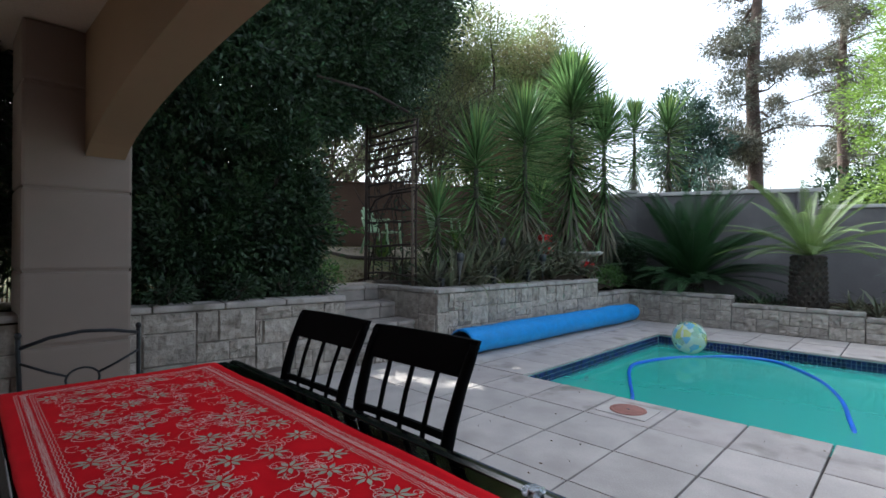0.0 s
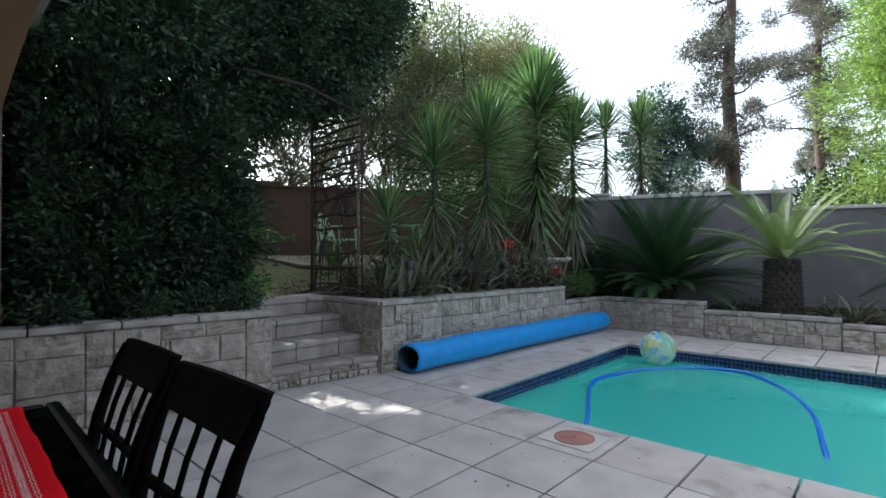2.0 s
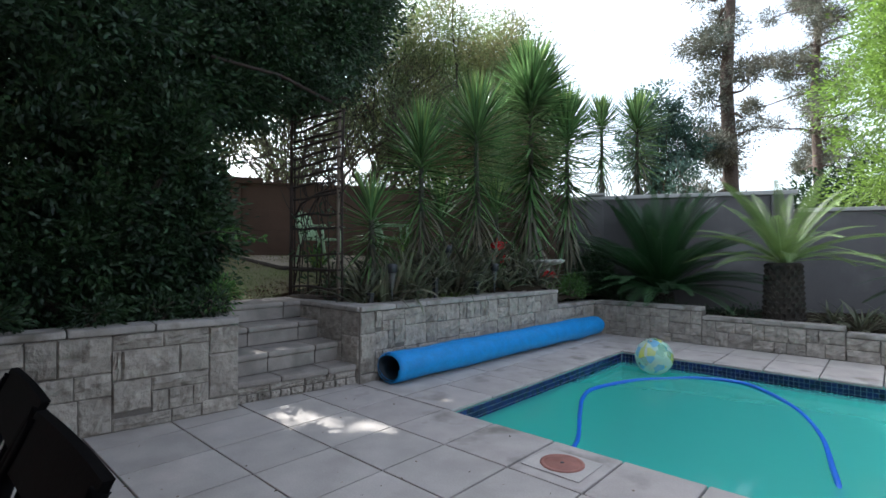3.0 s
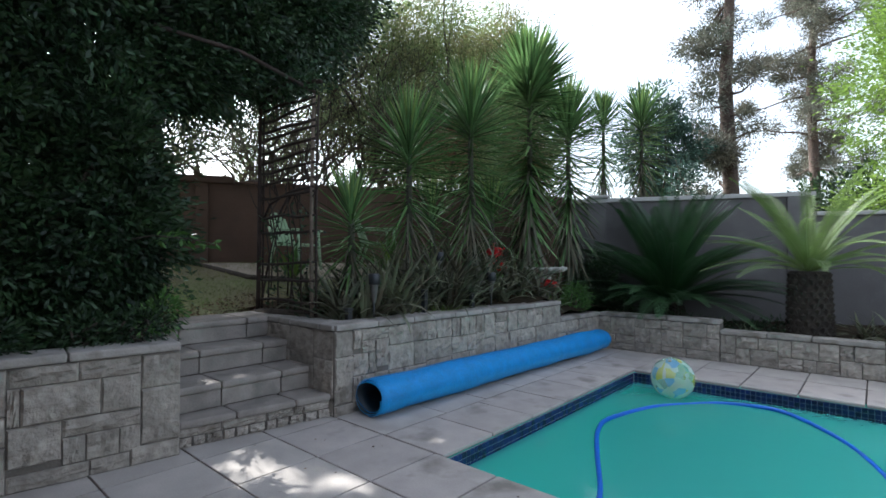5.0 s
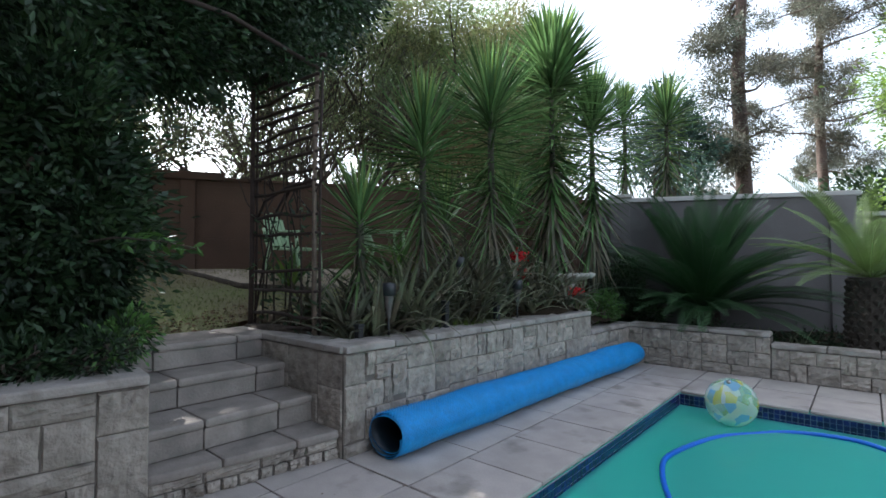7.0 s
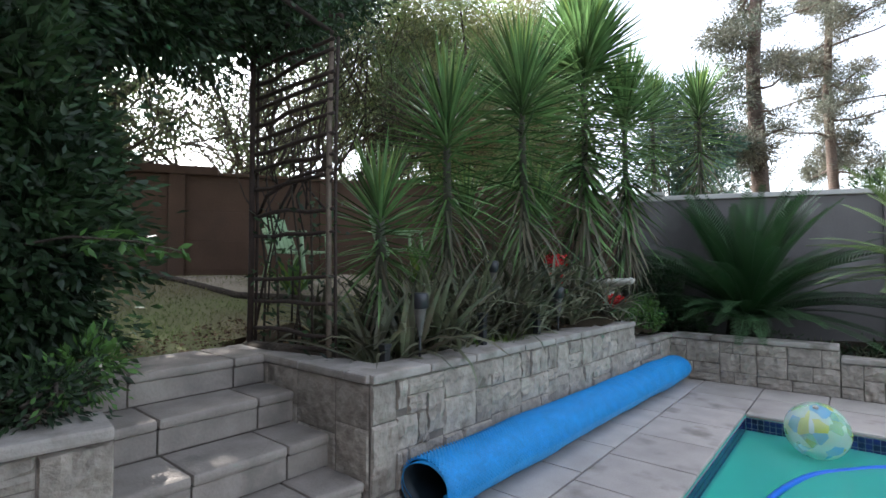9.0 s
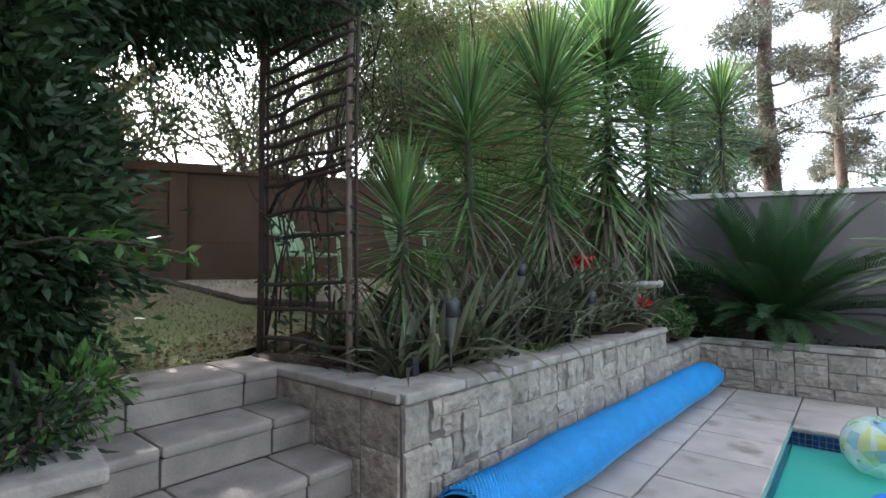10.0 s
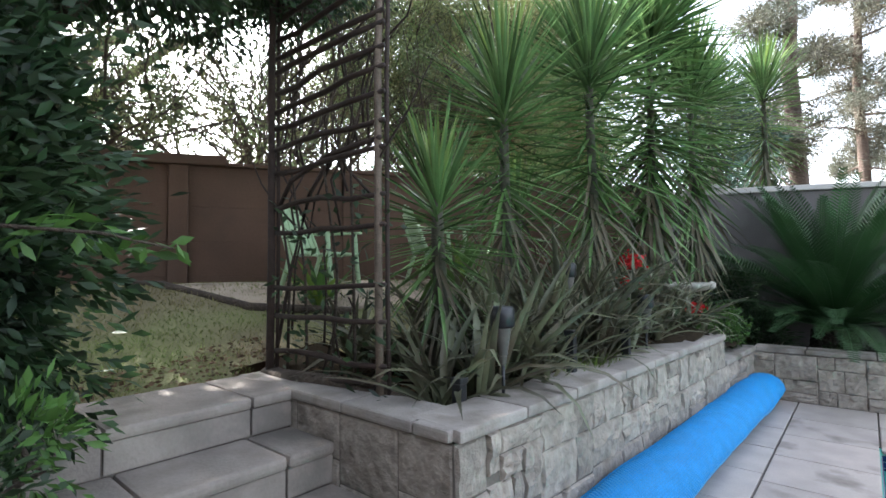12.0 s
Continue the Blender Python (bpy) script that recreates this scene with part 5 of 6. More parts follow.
# ---------- trees beyond the walls ----------
def tree(x, y, z, blobs, count, per, size, leaf, material, label, r, kind="garden_tree", bark=None, extra=2, wob=0.25, gaps=0.36):
    t = base(kind, x, y, z, label, "tree")
    bl = [(a - x, b - y, c - z, p, q, s) for a, b, c, p, q, s in blobs]
    c, a = clumps(bl, int(count * 1.7), per, size, gaps, 0.3)
    c, a = gaps_for_sun(c, a, x, y, z, 1.9) if x < -8 else (c, a)
    leaves("crown", c, a, *leaf, material, t)
    tips = [(b[0] + PYR.uniform(-.8, .8) * b[3], b[1] + PYR.uniform(-.8, .8) * b[4], b[2] + b[5] * PYR.uniform(-0.5, 0.9)) for b in bl for _ in range(extra)]
    limbs("trunk", (0, 0, -0.05), tips, r, bark or M_BARK, t, wobble=wob, n=9)
    return t


def branchy(x, y, h, seed, label, leaf, spread=0.55, stems=3, lean=(0, 0), per=34, depth=5, size=0.10, leafmat=None, first=0.32):
    """A forked tree: wandering boughs that divide down to twigs, with leaves about the twigs."""
    rr = random.Random(seed)
    t = base("garden_tree", x, y, 0, label, "tree")
    bm, tips = bmesh.new(), []

    def grow(p, d, ln, r, k):
        pts = [p]
        for q in range(3):
            d = (d + Vector((rr.uniform(-1, 1), rr.uniform(-1, 1), rr.uniform(-0.6, 0.7))) * 0.28).normalized()
            pts.append(pts[-1] + d * ln / 3)
        sweep(bm, pts, [r, r * 0.88, r * 0.76, r * 0.64], 6 if r > 0.02 else 4)
        if k <= 2:
            tips.extend(pts[1:])
        if k == 0:
            return
        for q in range(3 if k > 1 else 2):
            way = Vector((rr.uniform(-1, 1), rr.uniform(-1, 1), rr.uniform(-0.35, 0.8)))
            grow(pts[rr.choice((2, 3, 3))], (d + way * spread * 1.5).normalized(), ln * rr.uniform(0.62, 0.86), r * 0.62, k - 1)
    for q in range(stems):
        a = rr.uniform(0, 6.28)
        grow(Vector((0.1 * math.cos(a), 0.1 * math.sin(a), -0.05)), Vector((lean[0] + 0.3 * math.cos(a), lean[1] + 0.3 * math.sin(a), 1)).normalized(), h * first, 0.075, depth)
    part("trunk", bm, M_BARK, t, smooth=True)
    c = np.array([tuple(p) for p in tips])
    n = int(len(c) * 0.26)
    c = c[RNG.choice(len(c), n, replace=False)]
    c = np.repeat(c, per, axis=0)
    off = RNG.normal(size=c.shape)
    c = c + off * size
    a = off + np.array((0, 0, -0.5))
    c, a = gaps_for_sun(c, a, x, y, 0.0, 1.3)
    leaves("crown", c, a, *leaf, leafmat or M_BACKLIT, t)
    return t


for x, y, h, seed, lean, stems in ((-8.3, -1.4, 5.6, 1, (0.1, 0), 2), (-8.7, 0.5, 5.4, 2, (0, 0.15), 2), (-8.2, 2.0, 5.8, 3, (0, 0), 2), (-8.0, 3.4, 6.2, 5, (0.1, -0.1), 3), (-7.6, 4.9, 6.4, 6, (0, 0), 3)):
    branchy(x, y, h, seed, "open branched olive coloured tree behind the brown wall", (0.075, 0.024), stems=stems, lean=lean)
tree(-6.4, 7.4, 0, [(-6.0, 6.4, 4.4, 1.5, 1.4, 1.4), (-6.2, 7.8, 6.0, 1.9, 1.8, 1.9), (-5.6, 8.4, 4.8, 1.3, 1.3, 1.8), (-6.4, 6.2, 7.2, 1.5, 1.5, 1.2), (-7.2, 5.2, 5.6, 1.3, 1.3, 1.6), (-5.8, 8.0, 3.4, 1.2, 1.2, 0.9), (-5.6, 8.6, 7.0, 1.1, 1.1, 1.2)], 860, 130, 0.26, (0.095, 0.03), M_OLIVE, "olive brown garden tree behind the wall corner", 0.08, extra=7, wob=0.35, gaps=0.24)
dead = base("garden_tree", -5.4, 5.9, 0, "small tree with brown dying leaves behind the brown wall", "tree")
c, a = clumps([(0, 0, 4.0, 0.55, 0.5, 0.45), (-0.3, 0.5, 4.5, 0.4, 0.4, 0.35)], 60, 50, 0.16)
leaves("crown", c, a, 0.085, 0.03, M_DEADLEAF, dead)
limbs("trunk", (0, 0, -0.05), [(0.2, 0.1, 4.0), (-0.3, 0.4, 4.6), (-0.2, -0.2, 3.7), (0.3, 0.4, 4.2)], 0.05, M_BARK, dead, wobble=0.3)
tree(-5.2, 9.2, 0, [(-5.0, 9.0, 4.2, 1.0, 0.9, 1.5), (-5.2, 9.0, 6.2, 0.9, 0.9, 1.0)], 260, 110, 0.24, (0.10, 0.035), M_OLIVE, "slender olive tree behind the wall corner", 0.06, extra=4)
# Unseen crown, added to keep the sun off the deck and stair.
shade = base("garden_tree", -8.8, -3.6, 0, "unseen tree crown added beyond the brown wall to block the sun", "tree")
c, a = clumps([(0.0, 0.4, 6.3, 1.7, 2.7, 1.5), (-0.3, 1.6, 8.2, 1.6, 2.2, 1.2), (0.2, -1.6, 5.6, 1.5, 1.6, 1.5), (-0.2, 3.4, 7.6, 1.4, 1.6, 1.0), (0.3, 4.6, 7.3, 1.2, 1.5, 0.9), (0.3, 6.4, 7.6, 1.2, 1.6, 1.0), (0.2, 8.2, 7.8, 1.2, 1.4, 1.0)], 3300, 40, 0.22, 0.1, 0.2)
c, a = gaps_for_sun(c, a, -8.8, -3.6, 0.0, 1.6)
leaves("crown", c, a, 0.13, 0.055, M_DARKLEAF, shade)
limbs("trunk", (0, 0, -0.05), [(0.4, 0.8, 6.5), (-0.5, 1.4, 8.0), (0.3, -1.4, 5.8), (-0.2, 3.2, 7.4), (0.3, 4.8, 7.2), (0.2, 6.6, 7.5), (0.1, 8.0, 7.7)], 0.14, M_BARK, shade, wobble=0.3)
tree(-3.0, 14.3, 0, [(-3.2, 14.3, 6.1, 0.8, 0.8, 1.1), (-2.55, 14.5, 5.0, 0.75, 0.9, 1.0), (-3.8, 14.2, 4.9, 0.7, 0.9, 1.0), (-3.0, 14.4, 3.9, 0.6, 0.6, 0.5)], 520, 34, 0.13, (0.13, 0.055), M_BLUEGUM, "young blue green gum tree behind the grey wall", 0.045, extra=9, wob=0.12, gaps=0.5)
tree(-1.2, 13.0, 0, [(-2.1, 13.0, 3.6, 0.5, 0.6, 0.8), (0.3, 13.2, 2.7, 0.35, 0.4, 0.4)], 40, 24, 0.12, (0.12, 0.05), M_BLUEGUM, "sparse sapling behind the grey wall", 0.03, extra=5, wob=0.1)
tree(4.2, 10.8, 0, [(3.5, 9.8, 4.6, 1.5, 1.3, 1.9), (4.6, 10.6, 6.2, 1.9, 1.5, 1.7), (3.5, 9.9, 2.8, 1.5, 0.8, 0.9), (5.6, 9.8, 4.4, 1.5, 1.4, 2.0), (3.2, 10.2, 6.3, 0.9, 1.0, 0.8)], 700, 130, 0.24, (0.085, 0.034), M_BRIGHT, "sunlit bright green tree behind the low grey wall", 0.09, extra=3)
tree(2.6, 13.5, 0, [(2.4, 13.2, 2.6, 1.8, 1.0, 1.0), (4.6, 13.4, 3.0, 1.8, 1.0, 1.3)], 900, 26, 0.18, (0.13, 0.06), M_DARKLEAF, "dark green shrubbery behind the low wall", 0.05)


def pine(x, y, h, r, first, label, spread, seed, dense=2.6):
    rr = random.Random(seed)
    t = base("pine_tree", x, y, 0, label, "tree", "tall pines beyond the wall")
    tube("trunk", [(0, 0, -0.05), (0.1, 0, h * 0.25), (-0.05, 0.05, h * 0.5), (0.15, 0, h * 0.75), (0.1, 0, h)], [r, r * 0.85, r * 0.7, r * 0.5, r * 0.15], M_PINEBARK, t, 14)
    bm, blobs = bmesh.new(), []
    n = int((h - first) * dense)
    for k in range(n):
        z = first + (h - first) * k / n + rr.uniform(-0.2, 0.2)
        a = rr.uniform(0, 6.28)
        ln = spread * rr.uniform(0.25, 1.0) * (1 - 0.4 * k / n)
        dz = rr.uniform(-0.5, 0.7)
        pts = [(math.cos(a) * ln * f, math.sin(a) * ln * f, z + dz * f * ln / spread + 0.12 * math.sin(f * 5 + k)) for f in (0, 0.3, 0.6, 0.85, 1.0)]
        sweep(bm, pts, [0.07, 0.05, 0.04, 0.028, 0.012], 5)
        for f in ((0.45, 0.75, 1.0) if ln > 1.2 else (1.0,)):
            p = pts[{0.45: 1, 0.75: 3, 1.0: 4}[f]]
            blobs.append((p[0] + rr.uniform(-.3, .3), p[1] + rr.uniform(-.3, .3), p[2] + rr.uniform(-.1, .3), rr.uniform(0.3, 0.65), rr.uniform(0.3, 0.65), rr.uniform(0.22, 0.45)))
    part("bough", bm, M_PINEBARK, t, smooth=True)
    c, a = clumps(blobs, len(blobs) * 15, 60, 0.18, 0.12, 0.0)
    leaves("needles", c, a, 0.13, 0.036, M_PINE, t)


pine(-1.57, 16.8, 15, 0.30, 3.3, "tall pine with reddish bark and ragged clumps of needles", 1.3, 1, 3.8)
pine(0.0, 27.5, 19, 0.27, 5.5, "distant pine with open tiers of pale needles", 4.6, 2, 3.4)
pine(6.5, 30.0, 19, 0.25, 5.0, "distant slender pine with ragged needles", 3.5, 3, 3.0)

# garden path on the far side of the lawn
EDGE = [(-6.2, -0.1), (-4.82, 0.22), (-3.78, 0.50), (-3.25, 1.1), (-2.9, 2.2)]


def edge_y(x):
    return float(np.interp(x, [e[0] for e in EDGE], [e[1] for e in EDGE]))


sheet("garden_path", lambda x, y: y > edge_y(x) and right_of(BW0, BW1, x, y) > -0.2, -6.1, -2.95, 0.0, 5.0, 0.06, lambda x, y: terrace_z(x, y) + 0.014, M_PATH, "dusty pale garden path along the brown wall", "path")
log = base("edging_log", -4.8, 0.22, terrace_z(-4.8, 0.22) - 0.005, "dark wooden edging between the lawn and the path", "edging")
tube("log", [(e[0] + 4.8, e[1] - 0.24, terrace_z(*e) - terrace_z(-4.8, 0.22) + 0.03) for e in EDGE[:4]], 0.035, M_BARK, log, 8)
branch2 = base("fallen_branch", -2.75, 0.06, 0.79, "thick dark branch lying along the planter edge", "branch")
tube("branch", [(-0.15, 0.06, -0.01), (0.2, 0.05, 0.02), (0.5, 0.10, 0.03), (0.85, 0.16, 0.0), (1.0, 0.2, -0.02)], [0.045, 0.042, 0.036, 0.03, 0.02], M_BARK, branch2, 8)
tuft = base("grass_tuft", -1.38, 1.62, 0.72, "small yellow green grass tuft at the planter edge", "grass")
leaves("blades", RNG.normal(size=(260, 3)) * np.array((0.03, 0.16, 0.004)), RNG.normal(size=(260, 3)) * 0.5 + np.array((0, 0, 1.0)), 0.13, 0.008, M_BRIGHT, tuft)

# ---------- loose litter and grass ----------
def scatter_on(n, x0, x1, y0, y1, ok, z):
    p = np.column_stack([RNG.uniform(x0, x1, n), RNG.uniform(y0, y1, n)])
    p = np.array([q for q in p if ok(*q)])
    return np.column_stack([p, [z(*q) for q in p]])


c = scatter_on(26000, -5.8, -2.9, -2.2, 2.6, in_lawn, lambda x, y: terrace_z(x, y) - 0.004)
ax = RNG.normal(size=c.shape) * np.array((0.5, 0.5, 0.2)) + np.array((0, 0, 0.8))
tagged(leaves("grass", c, ax, 0.035, 0.006, M_GRASS), "thin dry lawn grass", "grass")
c = scatter_on(800, -3.35, -2.9, -1.6, 0.3, in_lawn, lambda x, y: terrace_z(x, y) + 0.016)
tagged(leaves("leaf_litter", c, RNG.normal(size=c.shape) * np.array((1, 1, 0.12)), 0.035, 0.018, M_LITTER), "dry leaves fallen along the lawn edge", "leaf litter")
c = scatter_on(2600, -2.74, -1.35, 0.2, 5.0, in_planter, lambda x, y: terrace_z(x, y) + 0.012)
tagged(leaves("leaf_litter", c, RNG.normal(size=c.shape) * np.array((1, 1, 0.3)), 0.06, 0.014, M_LITTER), "dry leaves lying on the planter soil", "leaf litter")
c = scatter_on(70, -1.3, 2.5, -3.0, -0.1, lambda x, y: True, lambda x, y: 0.003)
tagged(leaves("leaf_litter", c, RNG.normal(size=c.shape) * np.array((1, 1, 0.05)) + np.array((0, 0, 0.02)), 0.02, 0.009, M_LITTER), "a few tiny leaves on the paving", "leaf litter")

# ---------- paving ----------
paving_v, paving_f = [], []
for x0, x1, y0, y1 in ((-2.6, -0.2, -8, 5.0), (POOL_X + 0.2, 8.0, -8, 5.0), (-0.2, POOL_X + 0.2, -8, -0.2), (-0.2, POOL_X + 0.2, POOL_Y + 0.2, 5.0)):
    k = len(paving_v)
    paving_v += [(x0, y0, -0.03), (x1, y0, -0.03), (x1, y1, -0.03), (x0, y1, -0.03), (x0, y0, -0.045), (x1, y0, -0.045), (x1, y1, -0.045), (x0, y1, -0.045)]
    paving_f += [(k, k + 1, k + 2, k + 3), (k + 4, k + 7, k + 6, k + 5), (k, k + 4, k + 5, k + 1), (k + 1, k + 5, k + 6, k + 2), (k + 2, k + 6, k + 7, k + 3), (k + 3, k + 7, k + 4, k)]
pavement = structure(raw("pavement", paving_v, paving_f, M_MORTAR), "grey concrete slab paving round the pool", "paving")
SLABS = {}


def slab(x0, x1, y0, y1, coping=False, gap=0.006):
    w, d = round(x1 - x0 - 2 * gap, 3), round(y1 - y0 - 2 * gap, 3)
    key = (w, d, coping)
    if key not in SLABS:
        bm = bmesh.new()
        box(bm, -w / 2, w / 2, -d / 2, d / 2, -0.032, 0.0, None, 0.011 if coping else 0.005)
        me = bpy.data.meshes.new("paver")
        bm.normal_update()
        bm.to_mesh(me)
        bm.free()
        me.materials.append(M_COPING if coping else M_PAVER)
        SLABS[key] = me
    put("paver", SLABS[key], pavement, pose((x0 + x1) / 2, (y0 + y1) / 2, PYR.uniform(-0.0015, 0.0015), PYR.uniform(-.12, .12), PYR.uniform(-.12, .12), PYR.uniform(-.15, .15)))


XJ = [-1.75, -1.20, -0.65, -0.08, 0.46, 1.0, 1.51, 2.01, 2.51, 3.01, 3.51, 4.01, 4.51, 5.01, 5.51, 6.01, 6.51]
for a, b in zip(XJ[1:], XJ[2:]):
    slab(a, b, -0.6, 0.0, True)
slab(-1.75, -1.20, -0.6, 0.0)
for r in range(13):
    for a, b in zip(XJ, XJ[1:]):
        slab(a, b, -0.6 - 0.57 * (r + 1), -0.6 - 0.57 * r)
for k in range(8):
    y1 = min(0.6 * (k + 1), 4.87)
    slab(-0.62, 0.0, 0.6 * k, min(y1, 4.3) if k < 7 else y1, k < 7) if 0.6 * k < 4.3 else None
    slab(-1.36, -0.62, 0.14 + 0.6 * k - (0.14 if k == 0 else 0), min(0.14 + 0.6 * (k + 1), 4.87))
slab(-0.62, 0.0, 4.3, 4.87)
FX = [0.0, 0.6, 1.15, 1.67, 2.2, 2.73, 3.26, 3.8, 4.33, 4.86, 5.4, 6.0]
for a, b in zip(FX, FX[1:]):
    slab(a, b, 3.6, 4.32, True)
    slab(a, b, 4.32, 4.87)

# ---------- stones of the walls ----------
STONES = []
for k in range(14):
    vs, fs, nx, nz = [], [], 7, 6
    cut = (PYR.uniform(-1, 1), PYR.uniform(-1, 1))
    for i in range(nx + 1):
        for j in range(nz + 1):
            u, w = i / nx, j / nz
            e = min(i, nx - i, j, nz - j)
            dep = 0.0 if e == 0 else (0.010 if e == 1 else 0.020)
            if e:
                dep += 0.030 * abs(noise.noise(Vector((u * 2.9 + k * 7, w * 2.6, k)))) + 0.022 * noise.noise(Vector((u * 8 + k * 3, w * 7, k + 5))) + 0.018 * (cut[0] * (u - 0.5) + cut[1] * (w - 0.5))
                dep = max(dep, 0.006 if e == 1 else 0.011)
            uu = u - 0.5
            if e == 1:
                uu = (0.035 if i == 1 else 0.965 if i == nx - 1 else u) - 0.5
                ww = 0.045 if j == 1 else 0.955 if j == nz - 1 else w
            else:
                ww = w
            vs.append((uu, -dep, ww - 0.5))
    for i in range(nx):
        for j in range(nz):
            q = i * (nz + 1) + j
            fs.append((q, q + nz + 1, q + nz + 2, q + 1))
    me = bpy.data.meshes.new("stone")
    me.from_pydata(vs, [], fs)
    me.update()
    me.materials.append(M_STONE)
    STONES.append(me)


def split(rect, rr, out, w0=0.27, h0=0.19):
    x0, x1, z0, z1 = rect
    w, h = x1 - x0, z1 - z0
    a, b = w / w0, h / h0
    if max(a, b) < rr.uniform(1.15, 1.75) or w * h < 0.012:
        out.append(rect)
    elif a * rr.uniform(0.75, 1.3) > b:
        c = x0 + w * rr.uniform(0.28, 0.72)
        split((x0, c, z0, z1), rr, out, w0, h0), split((c, x1, z0, z1), rr, out, w0, h0)
    else:
        c = z0 + h * rr.uniform(0.3, 0.7)
        split((x0, x1, z0, c), rr, out, w0, h0), split((x0, x1, c, z1), rr, out, w0, h0)


def dress(wall, length, z0, z1, seed, smooth_face=False, x_from=0.0, w0=0.27, h0=0.19, laid=()):
    rr = random.Random(seed)
    x, rects = x_from, list(laid)
    while x < length - 0.02:
        w = min(rr.uniform(0.35, 1.0), length - x)
        if length - x - w < 0.25:
            w = length - x
        zb = z0 + rr.uniform(0.09, 0.15)
        if z1 - z0 > 0.45 and rr.random() < 0.75:
            c = x + w * rr.uniform(0.35, 0.65)
            rects += [(x, c, z0, zb), (c, x + w, z0, zb)]
            split((x, x + w, zb, z1), rr, rects, w0, h0)
        else:
            split((x, x + w, z0, z1), rr, rects, w0, h0)
        x += w
    for a, b, c, d in rects:
        put("stone", rr.choice(STONES), wall, pose((a + b) / 2, -0.006 if smooth_face else -0.001, (c + d) / 2, *((0, 0, 0) if smooth_face else (rr.uniform(-2, 2), 0, rr.uniform(-2, 2)))) @ Matrix.Diagonal((b - a - 0.004, (0.3 if smooth_face else 1.0) * rr.uniform(0.6, 1.1), d - c - 0.004, 1)))


def cap_slabs(wall, length, z, width, seed, out=0.03, x0=0.0, thick=0.055):
    rr = random.Random(seed)
    x = x0
    while x < length - 0.05:
        w = min(rr.uniform(0.42, 0.62), length - x)
        if length - x - w < 0.2:
            w = length - x
        boxed("coping_slab", (x + 0.004, x + w - 0.004, -out, width - out + rr.uniform(0, 0.01), z + 0.001, z + thick + rr.uniform(-0.003, 0.003)), M_WALLCAP, wall, bevel=0.014)
        x += w


PLANTER_START = ((0.0, 0.19, 0.51, 0.74), (0.0, 0.19, 0.09, 0.51), (0.19, 0.28, 0.56, 0.74), (0.28, 0.60, 0.63, 0.74), (0.28, 0.44, 0.52, 0.63), (0.19, 0.36, 0.32, 0.52), (0.36, 0.44, 0.32, 0.52),
                 (0.44, 0.60, 0.36, 0.63), (0.28, 0.60, 0.20, 0.32), (0.19, 0.28, 0.09, 0.32), (0.0, 0.28, 0.0, 0.09), (0.28, 0.60, 0.0, 0.20), (0.44, 0.60, 0.32, 0.36))
dress(w_planter, L_PL, 0.0, 0.74, 3, w0=0.24, h0=0.19, x_from=0.60, laid=PLANTER_START[:-1])
cap_slabs(w_planter, L_PL, 0.745, 0.30, 4)
dress(w_low, L_LOW, 0.0, 0.495, 5)
cap_slabs(w_low, L_LOW, 0.50, 0.28, 6)
dress(w_bed, L_BED, 0.0, 0.495, 7)
cap_slabs(w_bed, L_BED, 0.50, 0.26, 8)
dress(w_bed2, L_BED2, 0.0, 0.37, 9)
cap_slabs(w_bed2, L_BED2, 0.375, 0.26, 10)
dress(w_bed3, L_BED3, 0.0, 0.295, 11)
cap_slabs(w_bed3, L_BED3, 0.30, 0.26, 12)
WALL_END = ((0.0, 0.24, 0.50, 0.73), (0.0, 0.24, 0.12, 0.50), (0.24, 0.58, 0.61, 0.73), (0.24, 0.46, 0.38, 0.61), (0.46, 0.86, 0.38, 0.61), (0.58, 0.92, 0.61, 0.73), (0.24, 0.66, 0.27, 0.38), (0.24, 0.36, 0.10, 0.27),
            (0.36, 0.54, 0.10, 0.27), (0.54, 0.66, 0.10, 0.27), (0.66, 0.92, 0.14, 0.38), (0.0, 0.30, 0.0, 0.12), (0.30, 0.52, 0.0, 0.10), (0.52, 0.92, 0.0, 0.10), (0.86, 0.92, 0.38, 0.61))
dress(w_left, L_LW - 0.92, 0.0, 0.73, 13, x_from=1.2, w0=0.30, h0=0.23, laid=[(L_LW - b, L_LW - a, c, d) for a, b, c, d in WALL_END])
cap_slabs(w_left, L_LW, 0.735, 0.29, 14, x0=1.2)
dress(w_side, L_SIDE, 0.0, 0.74, 15, smooth_face=True, w0=0.42, h0=0.34)
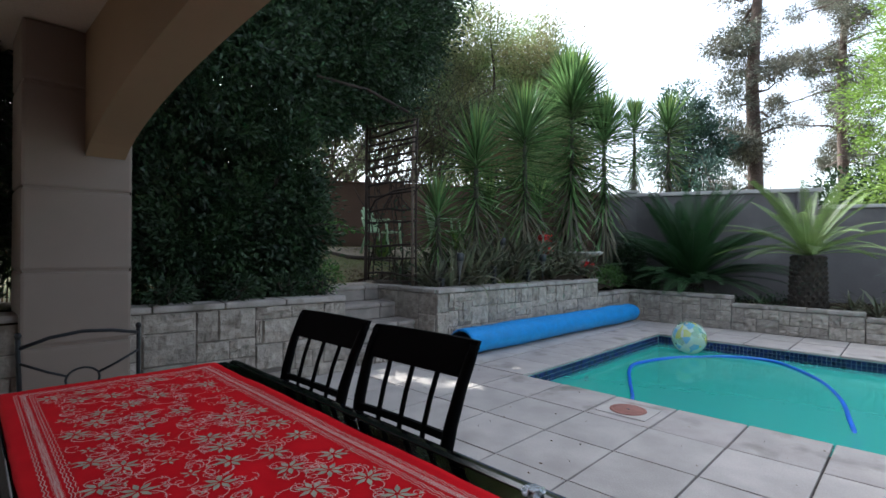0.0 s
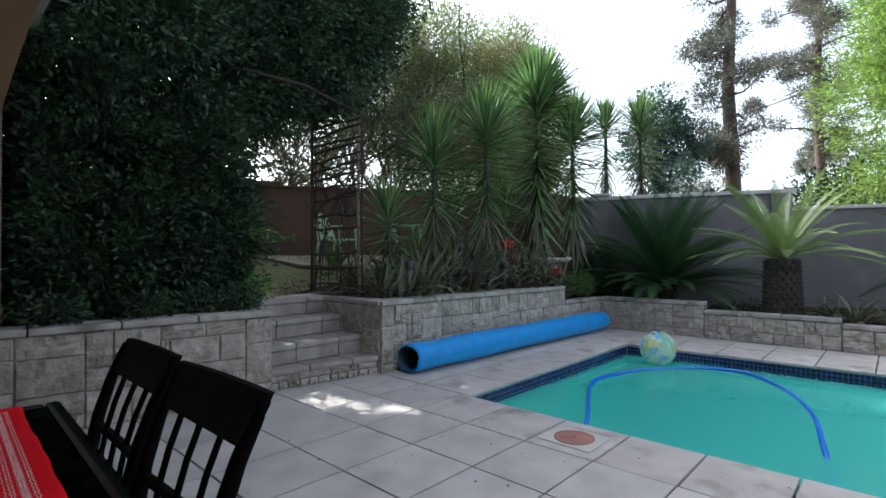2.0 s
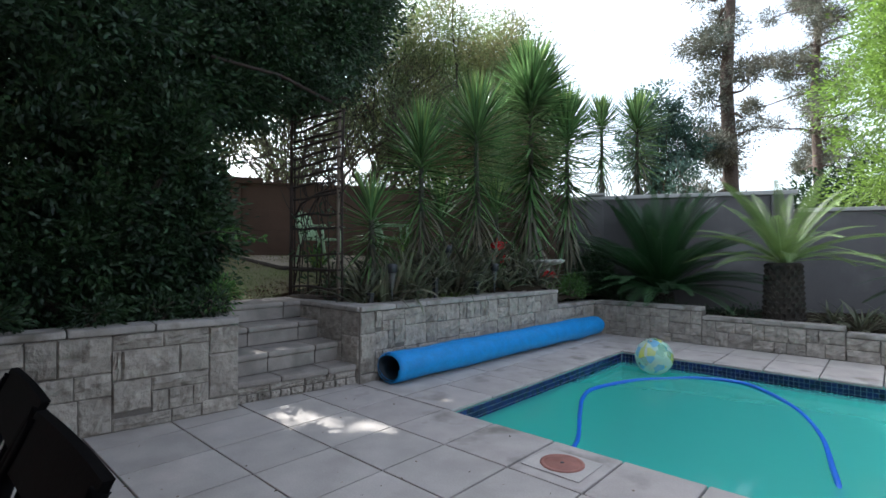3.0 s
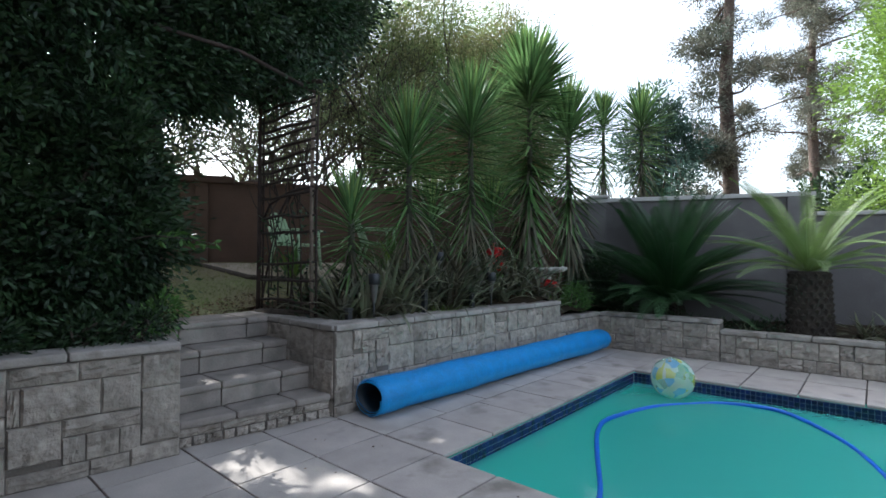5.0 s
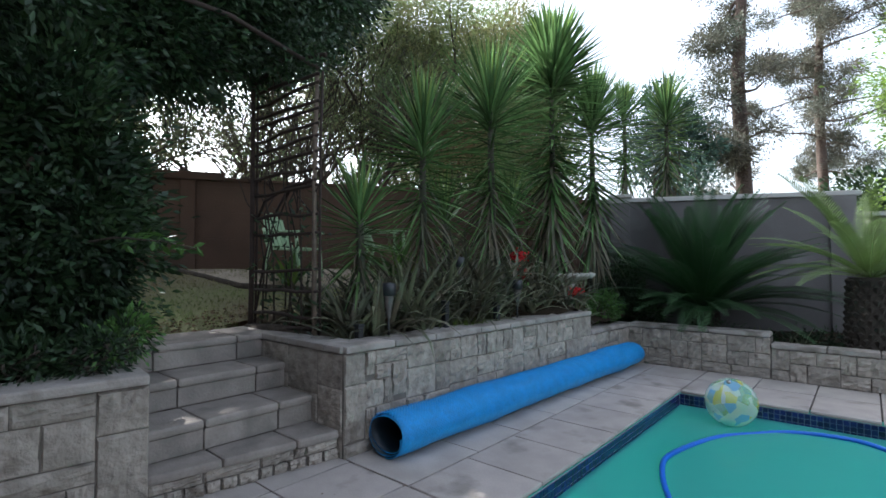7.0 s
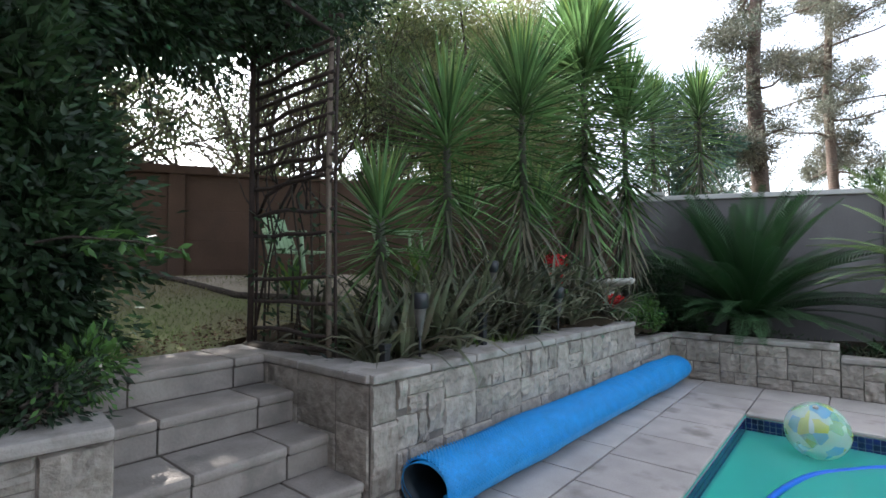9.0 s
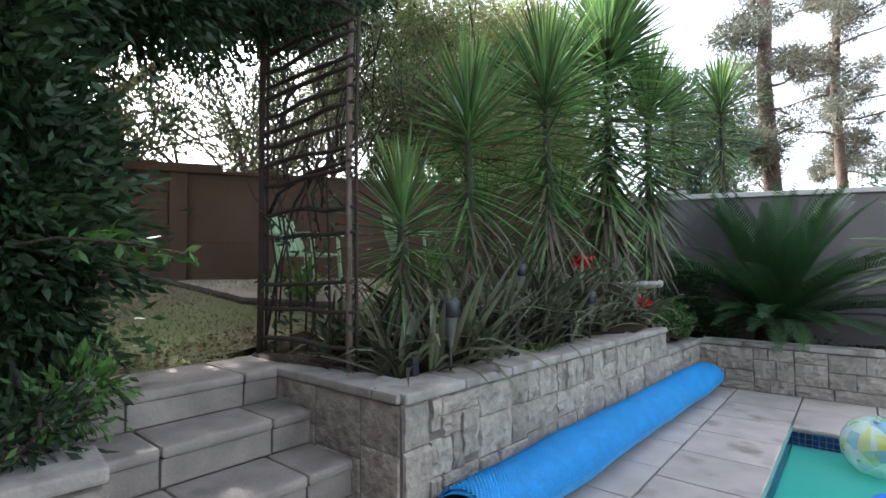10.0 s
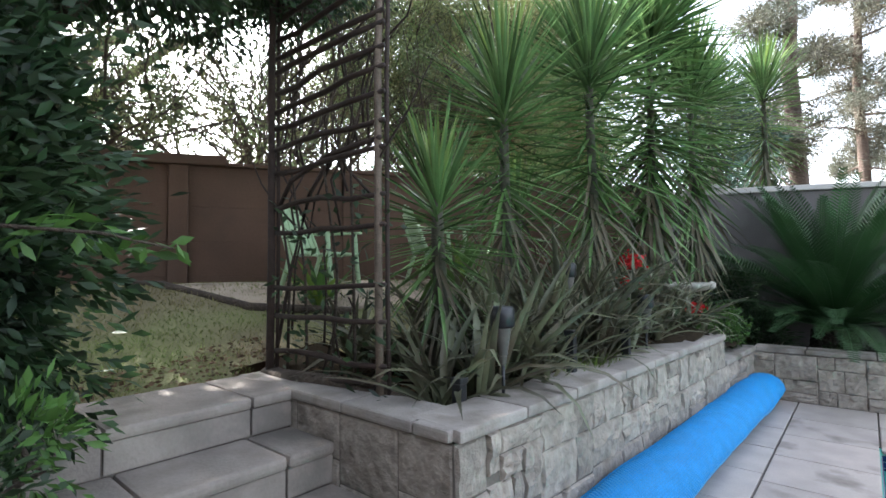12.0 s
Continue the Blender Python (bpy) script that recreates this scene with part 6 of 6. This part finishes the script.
cap_slabs(w_side, L_SIDE - 0.002, 0.745, 0.28, 16, out=0.025)
yy = -1.20
for k, w in enumerate((0.30, 0.34, 0.22, 0.08, 0.245)):
    put("stone", STONES[k], stair, pose(1.5 - 1.29 - 0.034 + 0.158 * (yy + w / 2), 0.56 + yy + w / 2, 0.108, 0, 0, 81) @ Matrix.Diagonal((w - 0.008, 0.8, 0.062, 1)))
    yy += w
yy = -1.20
for k in range(11):
    w = (0.10, 0.09, 0.12, 0.09, 0.10, 0.13, 0.09, 0.10, 0.13, 0.12, 0.115)[k]
    put("stone", STONES[k], stair, pose(1.5 - 1.29 - 0.030 + 0.158 * (yy + w / 2), 0.56 + yy + w / 2, 0.036, 0, 0, 81) @ Matrix.Diagonal((w - 0.014, 0.8, 0.068, 1)))
    yy += w

# ---------- waterline tiles ----------
tile_bm = bmesh.new()
box(tile_bm, -0.022, 0.022, -0.004, 0.0, -0.022, 0.022, None, 0.002)
tile_me = bpy.data.meshes.new("tile")
tile_bm.to_mesh(tile_me)
tile_bm.free()
tile_me.materials.append(M_TILE)
grout_w = structure(boxed("tile_band", (0.0, 0.006, 0.007, POOL_Y - 0.007, -0.20, -0.033), M_GROUT), "band of navy mosaic tiles at the waterline", "tiles")
grout_n = structure(boxed("tile_band", (0.007, POOL_X, POOL_Y - 0.006, POOL_Y, -0.20, -0.033), M_GROUT), "band of navy mosaic tiles at the waterline", "tiles")
for r in range(3):
    for k in range(74):
        put("tile", tile_me, grout_w, pose(0.006, 0.03 + 0.048 * k, -0.058 - 0.048 * r, 0, 0, 90))
    for k in range(26):
        put("tile", tile_me, grout_n, pose(0.03 + 0.048 * k, POOL_Y - 0.006, -0.058 - 0.048 * r))
bm = bmesh.new()
for r in range(3):
    for k in range(26, 124):
        box(bm, 0.03 + 0.048 * k - 0.022, 0.03 + 0.048 * k + 0.022, POOL_Y - 0.0095, POOL_Y - 0.0063, -0.08 - 0.048 * r, -0.036 - 0.048 * r)
tagged(part("tiles", bm, M_TILE, grout_n), kind="stuff")
